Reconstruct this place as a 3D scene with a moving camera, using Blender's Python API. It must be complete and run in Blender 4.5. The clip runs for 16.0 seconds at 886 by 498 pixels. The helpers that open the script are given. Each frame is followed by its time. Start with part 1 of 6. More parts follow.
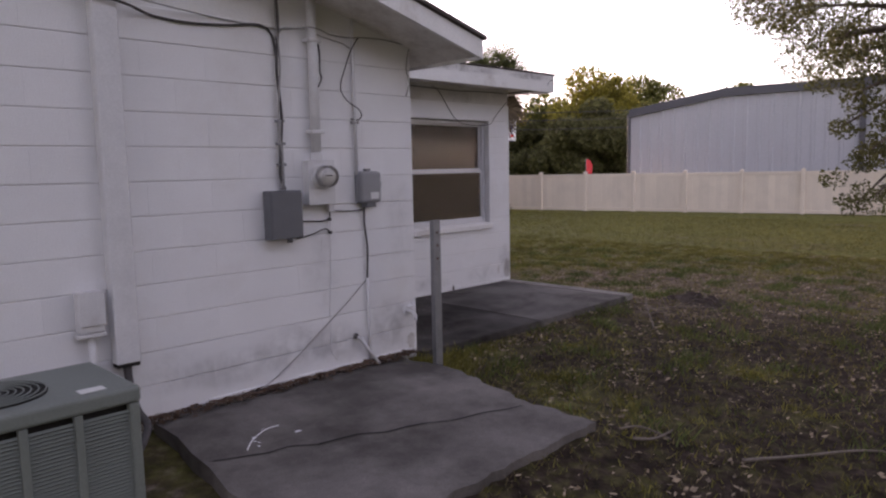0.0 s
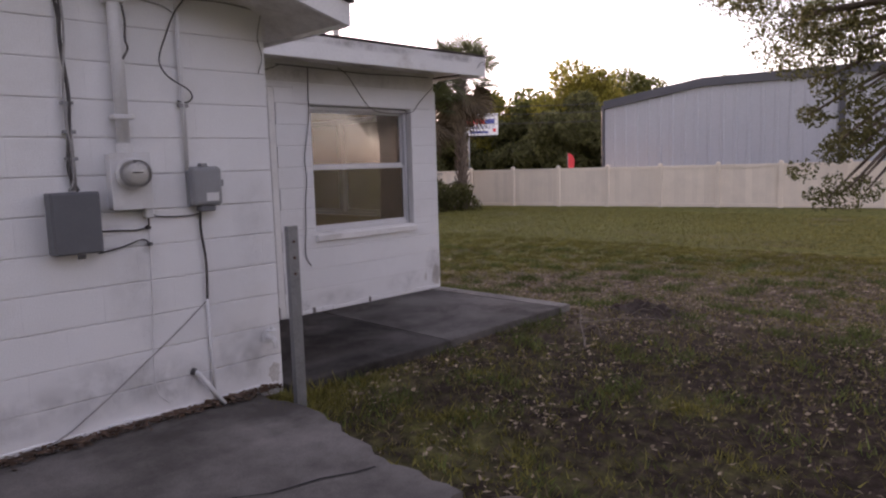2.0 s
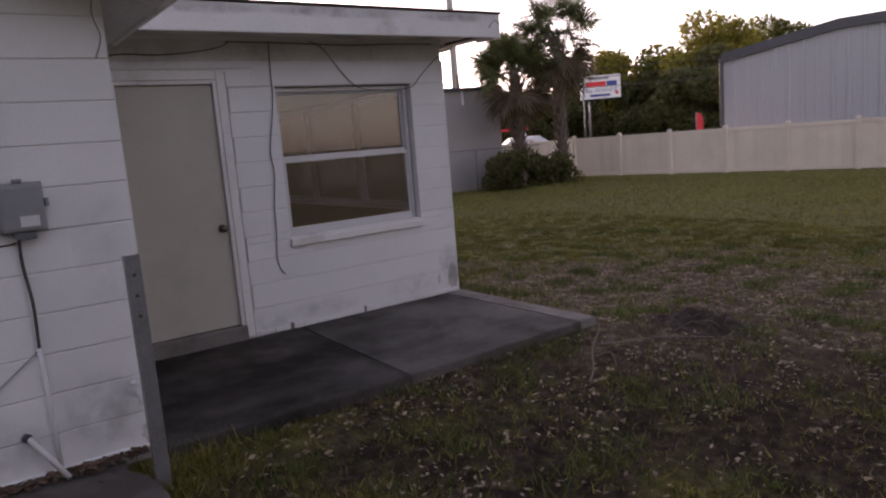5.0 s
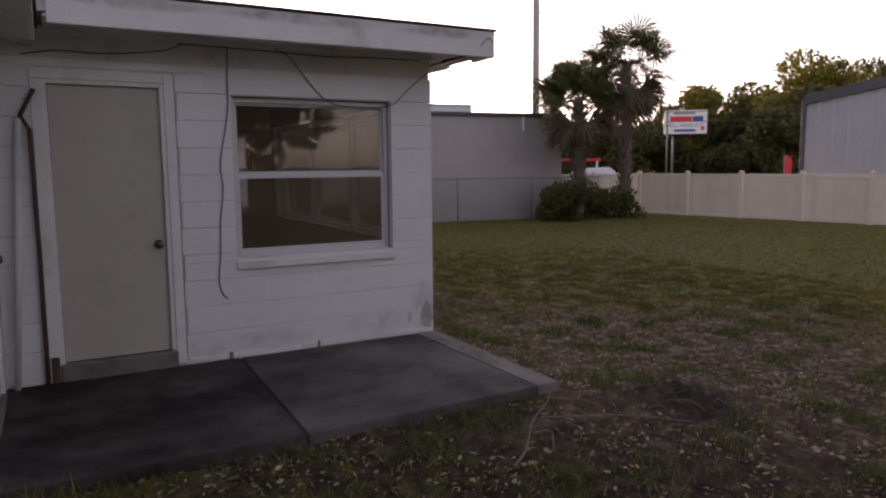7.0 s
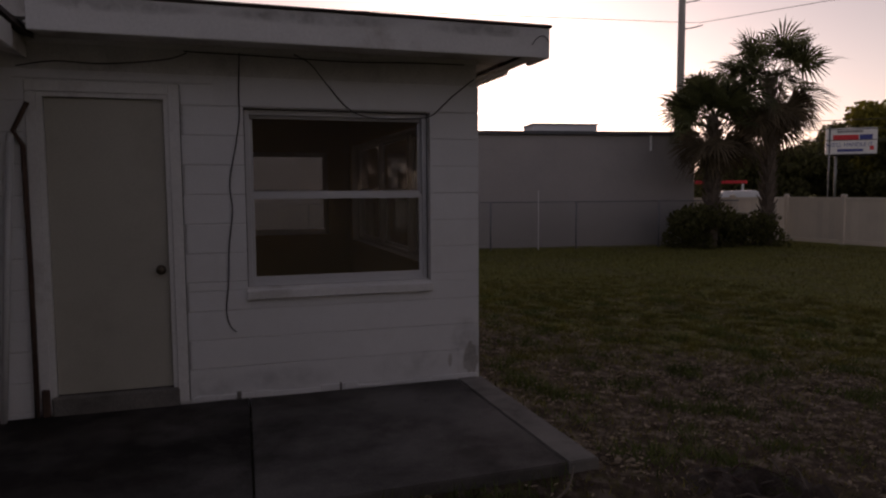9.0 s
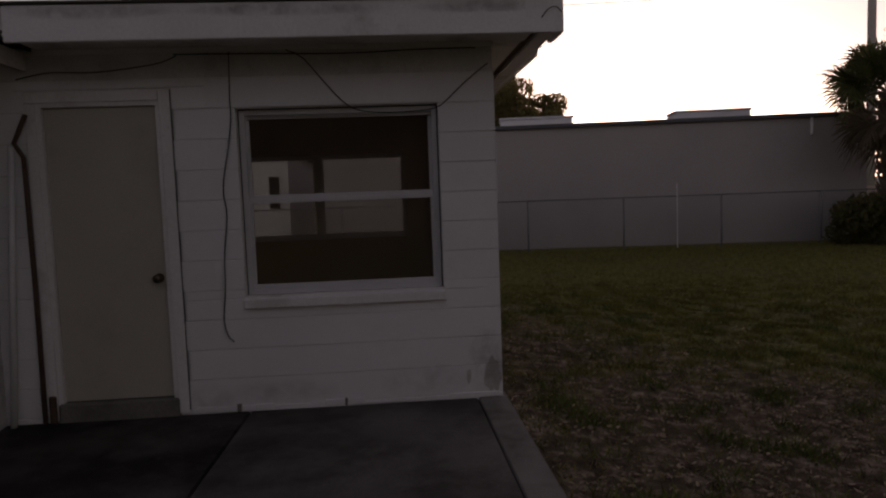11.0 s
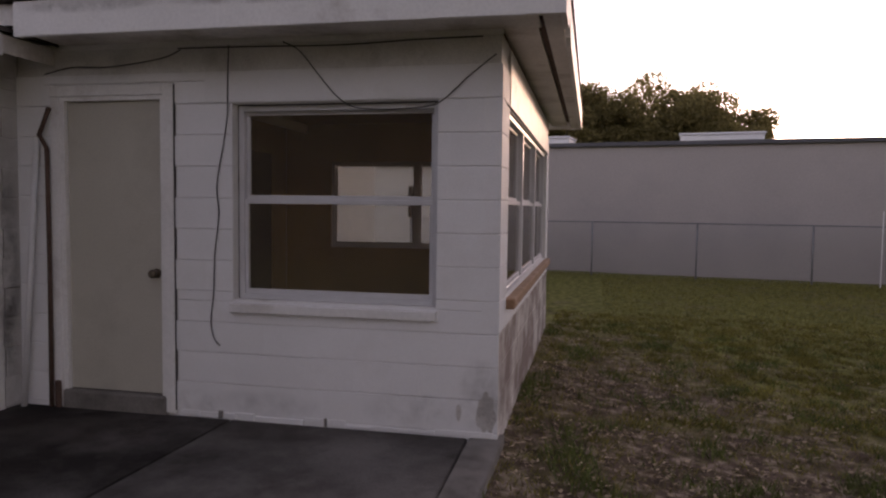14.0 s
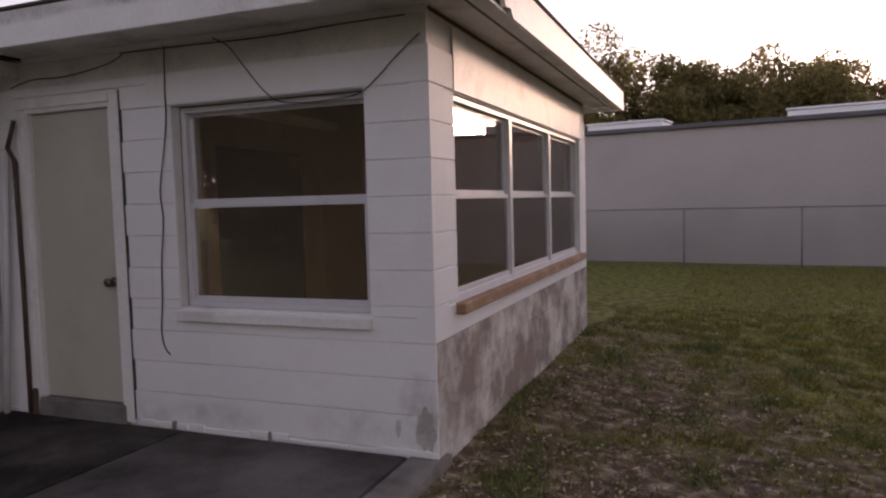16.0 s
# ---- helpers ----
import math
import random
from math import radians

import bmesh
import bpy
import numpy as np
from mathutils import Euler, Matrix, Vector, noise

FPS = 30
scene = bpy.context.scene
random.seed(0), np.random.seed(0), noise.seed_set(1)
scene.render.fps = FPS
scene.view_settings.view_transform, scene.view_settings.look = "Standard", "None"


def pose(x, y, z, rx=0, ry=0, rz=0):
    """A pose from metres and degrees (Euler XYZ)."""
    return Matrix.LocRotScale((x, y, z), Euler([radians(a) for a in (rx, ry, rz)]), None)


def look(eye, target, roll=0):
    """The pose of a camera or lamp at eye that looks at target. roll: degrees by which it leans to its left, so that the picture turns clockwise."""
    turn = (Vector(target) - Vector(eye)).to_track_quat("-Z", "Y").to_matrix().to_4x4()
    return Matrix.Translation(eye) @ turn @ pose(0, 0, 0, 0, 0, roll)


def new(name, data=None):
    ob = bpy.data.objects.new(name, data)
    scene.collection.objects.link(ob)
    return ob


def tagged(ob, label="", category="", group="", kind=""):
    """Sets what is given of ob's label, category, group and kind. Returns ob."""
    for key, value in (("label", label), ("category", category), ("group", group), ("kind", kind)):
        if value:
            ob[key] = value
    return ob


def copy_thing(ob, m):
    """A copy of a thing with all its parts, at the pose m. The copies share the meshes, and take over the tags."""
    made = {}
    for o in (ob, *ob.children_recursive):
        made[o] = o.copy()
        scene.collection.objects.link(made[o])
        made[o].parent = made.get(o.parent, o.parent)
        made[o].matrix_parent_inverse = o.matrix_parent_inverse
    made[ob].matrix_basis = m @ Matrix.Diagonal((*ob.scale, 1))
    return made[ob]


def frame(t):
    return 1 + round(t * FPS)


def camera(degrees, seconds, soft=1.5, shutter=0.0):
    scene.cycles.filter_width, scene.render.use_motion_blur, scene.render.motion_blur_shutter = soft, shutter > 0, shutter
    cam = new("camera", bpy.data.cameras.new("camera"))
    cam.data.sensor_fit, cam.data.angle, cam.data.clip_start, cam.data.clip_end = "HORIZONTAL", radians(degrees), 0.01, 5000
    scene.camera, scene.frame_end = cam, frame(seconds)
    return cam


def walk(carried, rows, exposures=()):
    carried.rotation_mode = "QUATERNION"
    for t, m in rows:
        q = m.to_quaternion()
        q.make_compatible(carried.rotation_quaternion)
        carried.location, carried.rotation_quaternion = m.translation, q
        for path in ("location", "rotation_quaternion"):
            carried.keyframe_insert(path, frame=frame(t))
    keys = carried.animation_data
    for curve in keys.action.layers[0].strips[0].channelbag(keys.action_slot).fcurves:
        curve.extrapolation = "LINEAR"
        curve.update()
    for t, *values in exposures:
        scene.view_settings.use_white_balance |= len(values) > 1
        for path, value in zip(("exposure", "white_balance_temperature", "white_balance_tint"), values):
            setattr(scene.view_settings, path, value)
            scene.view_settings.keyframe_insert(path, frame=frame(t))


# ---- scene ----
cam = camera(64.0, 16.0, soft=2.2)
PATH = [
    (0, (-0.013, 0.012, 1.624), (1.395, 1.415, 1.401), -1.2),
    (0.5, (0.326, 0.113, 1.606), (1.713, 1.538, 1.397), -2.4),
    (1, (0.65, 0.067, 1.587), (1.969, 1.556, 1.377), -1.7),
    (1.5, (0.912, 0.041, 1.614), (2.252, 1.503, 1.351), -2.1),
    (2, (1.285, 0.165, 1.591), (2.712, 1.546, 1.355), -1.7),
    (2.5, (1.6, 0.201, 1.594), (2.818, 1.773, 1.379), -3.5),
    (2.7, (1.715, 0.178, 1.586), (2.837, 1.822, 1.398), -2.5),
    (3, (1.896, 0.182, 1.629), (3.088, 1.769, 1.383), -2.5),
    (3.5, (2.183, 0.367, 1.627), (3.431, 1.921, 1.463), -1.8),
    (4, (2.435, 0.366, 1.637), (3.606, 1.977, 1.453), -3.4),
    (4.5, (2.732, 0.285, 1.628), (3.86, 1.916, 1.367), -4.2),
    (4.7, (2.861, 0.278, 1.662), (4.015, 1.884, 1.364), -4.8),
    (6.8, (4.074, 0.302, 1.662), (4.961, 2.074, 1.385), -2.1),
    (7, (4.191, 0.338, 1.662), (5.158, 2.073, 1.429), -0.5),
    (7.5, (4.393, 0.54, 1.614), (5.339, 2.293, 1.438), -1.9),
    (8, (4.652, 0.532, 1.628), (5.37, 2.394, 1.493), -3.6),
    (8.2, (4.806, 0.586, 1.654), (5.522, 2.443, 1.456), -1.4),
    (10.3, (5.85, 0.955, 1.596), (6.281, 2.904, 1.475), -1.0),
    (10.5, (5.986, 0.988, 1.596), (6.385, 2.941, 1.437), -0.8),
    (11, (6.451, 1.097, 1.614), (6.606, 3.084, 1.451), -2.1),
    (11.5, (6.809, 1.053, 1.632), (6.6, 3.037, 1.488), -1.5),
    (12, (6.91, 1.169, 1.637), (6.559, 3.129, 1.451), -1.8),
    (12.5, (6.952, 1.333, 1.604), (6.744, 3.316, 1.444), -0.4),
    (13, (7.262, 1.391, 1.601), (6.944, 3.363, 1.503), 0.6),
    (13.4, (7.52, 1.478, 1.598), (7.021, 3.409, 1.453), -0.1),
    (13.5, (7.557, 1.516, 1.597), (7.161, 3.47, 1.44), -0.1),
    (14, (7.752, 1.753, 1.558), (7.343, 3.708, 1.443), 0.7),
    (14.5, (7.978, 1.911, 1.549), (7.459, 3.839, 1.423), -1.4),
    (15, (8.306, 1.997, 1.553), (7.658, 3.883, 1.41), -1.1),
    (15.5, (8.486, 2.226, 1.543), (7.816, 4.105, 1.395), -0.1),
    (16, (8.679, 2.437, 1.571), (7.943, 4.292, 1.439), -1.5),
]
TINT = 38
EXPOSURES = [(t, s, k, TINT) for t, s, k in ((0.0, 2.13, 6600), (1.0, 2.0, 6650), (1.6, 2.05, 6650), (2.5, 2.25, 6600), (3.0, 2.03, 6600), (3.5, 2.12, 6600), (4.5, 1.7, 6600), (4.7, 1.7, 6600), (7.0, 1.45, 6700), (7.5, 1.2, 6700), (8.0, 0.1, 6800), (8.3, -0.15, 6900), (10.3, -0.12, 7300), (11.0, -0.25, 7300), (11.5, 0.12, 7200), (12.0, 1.42, 6900), (12.4, 1.43, 7000), (14.0, 1.36, 7000), (14.6, 1.42, 7000), (15.0, 1.46, 7000), (15.4, 2.08, 7000), (15.7, 1.93, 6900), (16.0, 1.6, 6900))]
walk(cam, [(t, look(eye, target, roll)) for t, eye, target, roll in PATH], EXPOSURES)

# ---- world, sun ----
SUN_AZ, SUN_EL = 20.0, 5.5          # degrees from +y towards +x; above the horizon
world = bpy.data.worlds.new("sky")
scene.world = world
world.use_nodes = True
wn = world.node_tree.nodes
sky = wn.new("ShaderNodeTexSky")
sky.sky_type = "NISHITA"
sky.sun_disc = False
sky.sun_elevation = radians(SUN_EL)
sky.sun_rotation = radians(SUN_AZ)
sky.air_density, sky.dust_density, sky.ozone_density = 1.0, 0.8, 1.0
wn["Background"].inputs["Strength"].default_value = 0.15
# thin evening haze takes most of the colour out of the sky
grey, haze = wn.new("ShaderNodeRGBToBW"), wn.new("ShaderNodeMix")
haze.data_type = "RGBA"
haze.inputs["Factor"].default_value = 0.6
wl = world.node_tree.links
wl.new(sky.outputs[0], grey.inputs[0])
wl.new(sky.outputs[0], haze.inputs["A"])
wl.new(grey.outputs[0], haze.inputs["B"])
wl.new(haze.outputs["Result"], wn["Background"].inputs["Color"])
sun = new("sun", bpy.data.lights.new("sun", "SUN"))
sun.data.energy, sun.data.angle, sun.data.color = 0.36, radians(4.0), (1.0, 0.74, 0.46)
sd = Vector((math.sin(radians(SUN_AZ)) * math.cos(radians(SUN_EL)), math.cos(radians(SUN_AZ)) * math.cos(radians(SUN_EL)), math.sin(radians(SUN_EL))))
sun.matrix_world = look(sd * 100, (0, 0, 0))

# ---- materials ----


def mat(name, base, rough=0.7, metal=0.0, vary=0.15, scale=4.0, fine=60.0, bump=0.15, stain=None, stain_amt=0.0, stain_scale=2.0, island=0.0, obj=0.0, spec=0.5, lo=0.5, hi=0.72):
    """Procedural surface: two scales of tone variation, fine relief, optional stains."""
    m = bpy.data.materials.new(name)
    m.use_nodes = True
    n, l = m.node_tree.nodes, m.node_tree.links
    b = n["Principled BSDF"]
    geo = n.new("ShaderNodeNewGeometry")
    big, small = n.new("ShaderNodeTexNoise"), n.new("ShaderNodeTexNoise")
    big.inputs["Scale"].default_value, small.inputs["Scale"].default_value = scale, fine
    big.inputs["Detail"].default_value, small.inputs["Detail"].default_value = 5, 3
    for q in (big, small):
        l.new(geo.outputs["Position"], q.inputs["Vector"])
    add = n.new("ShaderNodeMath"); add.operation = "ADD"
    l.new(big.outputs["Fac"], add.inputs[0]); l.new(small.outputs["Fac"], add.inputs[1])
    rng = n.new("ShaderNodeMapRange")
    rng.inputs["From Min"].default_value, rng.inputs["From Max"].default_value = 0.7, 1.3
    rng.inputs["To Min"].default_value, rng.inputs["To Max"].default_value = 1 - vary, 1 + vary
    l.new(add.outputs[0], rng.inputs["Value"])
    last = rng.outputs[0]
    for amt, sock in ((island, geo.outputs["Random Per Island"]), (obj, None)):
        if amt:
            if sock is None:
                sock = n.new("ShaderNodeObjectInfo").outputs["Random"]
            r2 = n.new("ShaderNodeMapRange")
            r2.inputs["To Min"].default_value, r2.inputs["To Max"].default_value = 1 - amt, 1 + amt
            l.new(sock, r2.inputs["Value"])
            mu = n.new("ShaderNodeMath"); mu.operation = "MULTIPLY"
            l.new(last, mu.inputs[0]); l.new(r2.outputs[0], mu.inputs[1])
            last = mu.outputs[0]
    sc = n.new("ShaderNodeVectorMath"); sc.operation = "SCALE"
    sc.inputs[0].default_value = base
    l.new(last, sc.inputs["Scale"])
    col = sc.outputs[0]
    if stain:
        st = n.new("ShaderNodeTexNoise")
        st.inputs["Scale"].default_value, st.inputs["Detail"].default_value, st.inputs["Roughness"].default_value = stain_scale, 7, 0.65
        l.new(geo.outputs["Position"], st.inputs["Vector"])
        r3 = n.new("ShaderNodeMapRange")
        r3.inputs["From Min"].default_value, r3.inputs["From Max"].default_value = lo, hi
        r3.inputs["To Max"].default_value = stain_amt
        l.new(st.outputs["Fac"], r3.inputs["Value"])
        mx = n.new("ShaderNodeMix"); mx.data_type = "RGBA"
        l.new(r3.outputs[0], mx.inputs["Factor"]); l.new(col, mx.inputs["A"])
        mx.inputs["B"].default_value = (*stain, 1)
        col = mx.outputs["Result"]
    l.new(col, b.inputs["Base Color"])
    b.inputs["Roughness"].default_value, b.inputs["Metallic"].default_value = rough, metal
    b.inputs["Specular IOR Level"].default_value = spec
    if bump:
        bp = n.new("ShaderNodeBump")
        bp.inputs["Strength"].default_value, bp.inputs["Distance"].default_value = bump, 0.01
        l.new(add.outputs[0], bp.inputs["Height"])
        l.new(bp.outputs[0], b.inputs["Normal"])
    return m


M_BLOCK = mat("painted_block", (0.84, 0.84, 0.85), 0.65, vary=0.06, scale=1.5, fine=140, bump=0.35, stain=(0.50, 0.46, 0.42), stain_amt=0.30, stain_scale=1.5, obj=0.015, spec=0.3, lo=0.52, hi=0.8)
M_BLOCKW = mat("weathered_block", (0.66, 0.63, 0.60), 0.8, vary=0.2, scale=2.5, fine=120, bump=0.5, stain=(0.23, 0.165, 0.145), stain_amt=0.85, stain_scale=2.1, obj=0.03, spec=0.2, lo=0.40, hi=0.58)
# recess blocks: dirt, with the deep eave's shade put into the grey base
M_BLOCKR = mat("dirty_shaded_block", (0.62, 0.61, 0.60), 0.75, vary=0.1, scale=1.8, fine=140, bump=0.4, stain=(0.30, 0.28, 0.25), stain_amt=0.6, stain_scale=1.6, obj=0.02, spec=0.2, lo=0.45, hi=0.75)
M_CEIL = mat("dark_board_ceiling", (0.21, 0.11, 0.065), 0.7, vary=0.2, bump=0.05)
M_JOINT = mat("painted_mortar", (0.72, 0.71, 0.70), 0.85, vary=0.12, fine=90, bump=0.4)
M_TRIM = mat("white_trim_paint", (0.82, 0.81, 0.80), 0.5, vary=0.07, scale=3, fine=50, bump=0.12, stain=(0.33, 0.27, 0.22), stain_amt=0.5, stain_scale=2.6, lo=0.55, hi=0.75)
M_SOFFIT = mat("soffit_board", (0.76, 0.73, 0.70), 0.7, vary=0.12, scale=2, fine=40, bump=0.15, stain=(0.25, 0.19, 0.15), stain_amt=0.6, stain_scale=2.2)
M_ROOF = mat("asphalt_roofing", (0.075, 0.06, 0.055), 0.95, vary=0.35, scale=5, fine=220, bump=0.6)
M_DOOR = mat("cream_door_paint", (0.52, 0.495, 0.43), 0.5, vary=0.06, scale=2, fine=70, bump=0.08, stain=(0.33, 0.31, 0.26), stain_amt=0.45, stain_scale=1.5)
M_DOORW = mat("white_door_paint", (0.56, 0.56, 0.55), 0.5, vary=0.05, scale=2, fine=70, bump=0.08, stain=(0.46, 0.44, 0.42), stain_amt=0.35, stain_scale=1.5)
M_ALU = mat("mill_aluminium", (0.64, 0.64, 0.66), 0.42, metal=0.15, vary=0.08, scale=6, fine=150, bump=0.05)
M_WOOD = mat("bare_sill_wood", (0.34, 0.20, 0.12), 0.8, vary=0.3, scale=5, fine=80, bump=0.35, stain=(0.52, 0.48, 0.43), stain_amt=0.4, stain_scale=5)
M_PANEL = mat("mustard_panelling", (0.36, 0.23, 0.085), 0.5, vary=0.25, scale=2, fine=60, bump=0.1, island=0.1)
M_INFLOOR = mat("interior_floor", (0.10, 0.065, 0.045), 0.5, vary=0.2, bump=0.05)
# near-black fill, mostly paints unlit depth where openings and gaps are not cut
M_DARK = mat("near_black_fill", (0.02, 0.018, 0.017), 0.9, vary=0.2, bump=0)
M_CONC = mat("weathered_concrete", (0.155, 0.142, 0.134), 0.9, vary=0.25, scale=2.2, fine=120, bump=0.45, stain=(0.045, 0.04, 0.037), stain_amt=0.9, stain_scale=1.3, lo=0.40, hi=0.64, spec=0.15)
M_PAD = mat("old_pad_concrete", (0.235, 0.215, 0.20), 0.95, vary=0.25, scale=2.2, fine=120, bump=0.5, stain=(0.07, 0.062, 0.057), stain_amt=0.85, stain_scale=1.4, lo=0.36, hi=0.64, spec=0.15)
# recess slab: mildew and the recess shade are both mixed into this colour
M_CONCD = mat("mildewed_shaded_concrete", (0.10, 0.091, 0.086), 0.95, vary=0.35, scale=2.0, fine=120, bump=0.45, stain=(0.024, 0.021, 0.019), stain_amt=0.95, stain_scale=1.6, lo=0.36, hi=0.6, spec=0.15)
M_CONC2 = mat("worn_concrete_edge", (0.21, 0.195, 0.18), 0.9, vary=0.25, scale=4, fine=110, bump=0.5, stain=(0.10, 0.09, 0.08), stain_amt=0.7, stain_scale=3)
M_GREY = mat("grey_box_enamel", (0.13, 0.135, 0.15), 0.45, vary=0.08, scale=8, fine=150, bump=0.06)
M_GREYL = mat("light_grey_box_plastic", (0.27, 0.275, 0.29), 0.5, vary=0.08, scale=8, fine=150, bump=0.08)
M_METER = mat("meter_socket_paint", (0.68, 0.68, 0.69), 0.45, vary=0.06, scale=8, fine=120, bump=0.06, stain=(0.4, 0.37, 0.34), stain_amt=0.4, stain_scale=6)
M_PVC = mat("painted_conduit", (0.70, 0.70, 0.71), 0.5, vary=0.07, scale=8, fine=90, bump=0.1)
M_CABLE = mat("weathered_cable", (0.07, 0.065, 0.065), 0.7, vary=0.25, scale=10, fine=80, bump=0.1)
M_CABLEG = mat("grey_cable", (0.33, 0.32, 0.32), 0.7, vary=0.2, scale=10, fine=80, bump=0.1)
M_BRASS = mat("aged_metal_knob", (0.16, 0.13, 0.10), 0.35, metal=0.9, vary=0.15, fine=90, bump=0.03)
M_STEEL = mat("galvanised_steel", (0.24, 0.245, 0.26), 0.5, metal=0.55, vary=0.2, scale=9, fine=90, bump=0.1)
M_RUST = mat("rusty_pipe", (0.10, 0.06, 0.045), 0.85, vary=0.3, scale=10, fine=90, bump=0.3)
M_AC = mat("sage_green_enamel", (0.20, 0.225, 0.205), 0.5, vary=0.1, scale=4, fine=90, bump=0.06, stain=(0.10, 0.10, 0.09), stain_amt=0.4)
M_LABEL = mat("paper_label", (0.72, 0.72, 0.70), 0.6, vary=0.1, bump=0)
M_GLASSY = mat("meter_inside", (0.66, 0.66, 0.65), 0.4, vary=0.15, fine=60, bump=0)
M_VINYL = mat("cream_vinyl", (0.80, 0.71, 0.61), 0.45, vary=0.05, scale=1.2, fine=30, bump=0.03, stain=(0.45, 0.40, 0.34), stain_amt=0.25, stain_scale=1, obj=0.05)
M_GWALL = mat("grey_painted_wall", (0.42, 0.39, 0.385), 0.85, vary=0.07, scale=0.6, fine=25, bump=0.2, stain=(0.33, 0.31, 0.32), stain_amt=0.5, stain_scale=0.5)
M_RIB = mat("grey_ribbed_metal", (0.47, 0.48, 0.52), 0.5, vary=0.05, scale=0.5, fine=12, bump=0.03)
M_RIBD = mat("dark_metal_trim", (0.09, 0.09, 0.105), 0.5, vary=0.1, scale=1, fine=20, bump=0.02)
M_WHITE = mat("white_sheet_metal", (0.78, 0.78, 0.80), 0.45, vary=0.05, scale=2, fine=30, bump=0.05)
M_BARK = mat("palm_bark", (0.16, 0.125, 0.10), 0.95, vary=0.35, scale=6, fine=60, bump=0.8)
M_TRUNK = mat("tree_bark", (0.13, 0.10, 0.08), 0.95, vary=0.3, scale=5, fine=50, bump=0.8)
M_TWIG = mat("dead_twig", (0.20, 0.165, 0.135), 0.9, vary=0.25, scale=8, fine=80, bump=0.3)
M_RED = mat("red_cloth", (0.75, 0.05, 0.06), 0.7, vary=0.1, bump=0.05)
M_BLUE = mat("blue_sign_paint", (0.05, 0.07, 0.30), 0.6, vary=0.1, bump=0)
M_CARW = mat("white_car_paint", (0.75, 0.76, 0.78), 0.25, vary=0.03, bump=0)
M_TYRE = mat("tyre_rubber", (0.02, 0.02, 0.02), 0.9, vary=0.2, bump=0.1)
M_POLE = mat("concrete_pole", (0.42, 0.40, 0.39), 0.85, vary=0.1, bump=0.1)


def leaf_mat(name, base, var, thick=0.35):
    """Leaf surface: tone differs leaf by leaf, and some light passes through."""
    m = mat(name, base, 0.6, vary=0.3, scale=0.6, fine=4, bump=0, island=var, spec=0.25)
    n, l = m.node_tree.nodes, m.node_tree.links
    b = n["Principled BSDF"]
    tr = n.new("ShaderNodeBsdfTranslucent")
    src = b.inputs["Base Color"].links[0].from_socket
    l.new(src, tr.inputs["Color"])
    mx = n.new("ShaderNodeMixShader")
    mx.inputs[0].default_value = thick
    l.new(b.outputs[0], mx.inputs[1]); l.new(tr.outputs[0], mx.inputs[2])
    l.new(mx.outputs[0], n["Material Output"].inputs["Surface"])
    return m


M_LEAF = leaf_mat("oak_leaf", (0.16, 0.165, 0.045), 0.45, 0.5)
# yellow of the low sun on the crowns is put into this colour
M_LEAFY = leaf_mat("sunlit_tone_leaf", (0.27, 0.24, 0.045), 0.4, 0.5)
M_LEAFD = leaf_mat("dark_leaf", (0.125, 0.125, 0.05), 0.4, 0.5)
# lighter leaf tone that carries the backlight and haze of the rear trees
M_LEAFB = leaf_mat("painted_backlight_leaf", (0.24, 0.205, 0.085), 0.35, 0.6)
M_FROND = leaf_mat("palm_frond", (0.10, 0.11, 0.045), 0.4, 0.2)
M_DEADF = leaf_mat("dead_palm_frond", (0.12, 0.09, 0.055), 0.4, 0.1)
M_GRASS = leaf_mat("grass_blade", (0.215, 0.195, 0.05), 0.5, 0.3)
M_CLUMP = leaf_mat("green_clump_blade", (0.125, 0.155, 0.045), 0.45, 0.35)
M_STRAW = leaf_mat("dry_grass_blade", (0.22, 0.175, 0.09), 0.4, 0.2)
M_DEBRIS = mat("damp_leaf_debris", (0.12, 0.075, 0.05), 0.9, vary=0.25, scale=3, fine=30, bump=0, island=0.5)
M_LITTER = mat("dry_leaf_litter", (0.33, 0.255, 0.175), 0.9, vary=0.2, scale=3, fine=30, bump=0, island=0.55)


def glass_mat(name, tint, rough=0.0):
    m = bpy.data.materials.new(name)
    m.use_nodes = True
    n, l = m.node_tree.nodes, m.node_tree.links
    n.remove(n["Principled BSDF"])
    tr, gl, mx, fr = n.new("ShaderNodeBsdfTransparent"), n.new("ShaderNodeBsdfGlossy"), n.new("ShaderNodeMixShader"), n.new("ShaderNodeFresnel")
    tr.inputs["Color"].default_value = (*tint, 1)
    gl.inputs["Roughness"].default_value = rough
    fr.inputs["IOR"].default_value = 1.52
    l.new(fr.outputs[0], mx.inputs[0]); l.new(tr.outputs[0], mx.inputs[1]); l.new(gl.outputs[0], mx.inputs[2])
    # brown diffuse veil: some dust, plus painted reflection that lifts the dark pane
    dust_lift, veil = n.new("ShaderNodeBsdfDiffuse"), n.new("ShaderNodeMixShader")
    dust_lift.inputs["Color"].default_value = (0.48, 0.38, 0.30, 1)
    veil.inputs[0].default_value = 0.06
    l.new(mx.outputs[0], veil.inputs[1]); l.new(dust_lift.outputs[0], veil.inputs[2])
    l.new(veil.outputs[0], n["Material Output"].inputs["Surface"])
    return m


M_GLASS = glass_mat("window_glass", (0.94, 0.93, 0.91), 0.0)
M_METERGLASS = glass_mat("meter_glass", (0.95, 0.95, 0.95), 0.03)


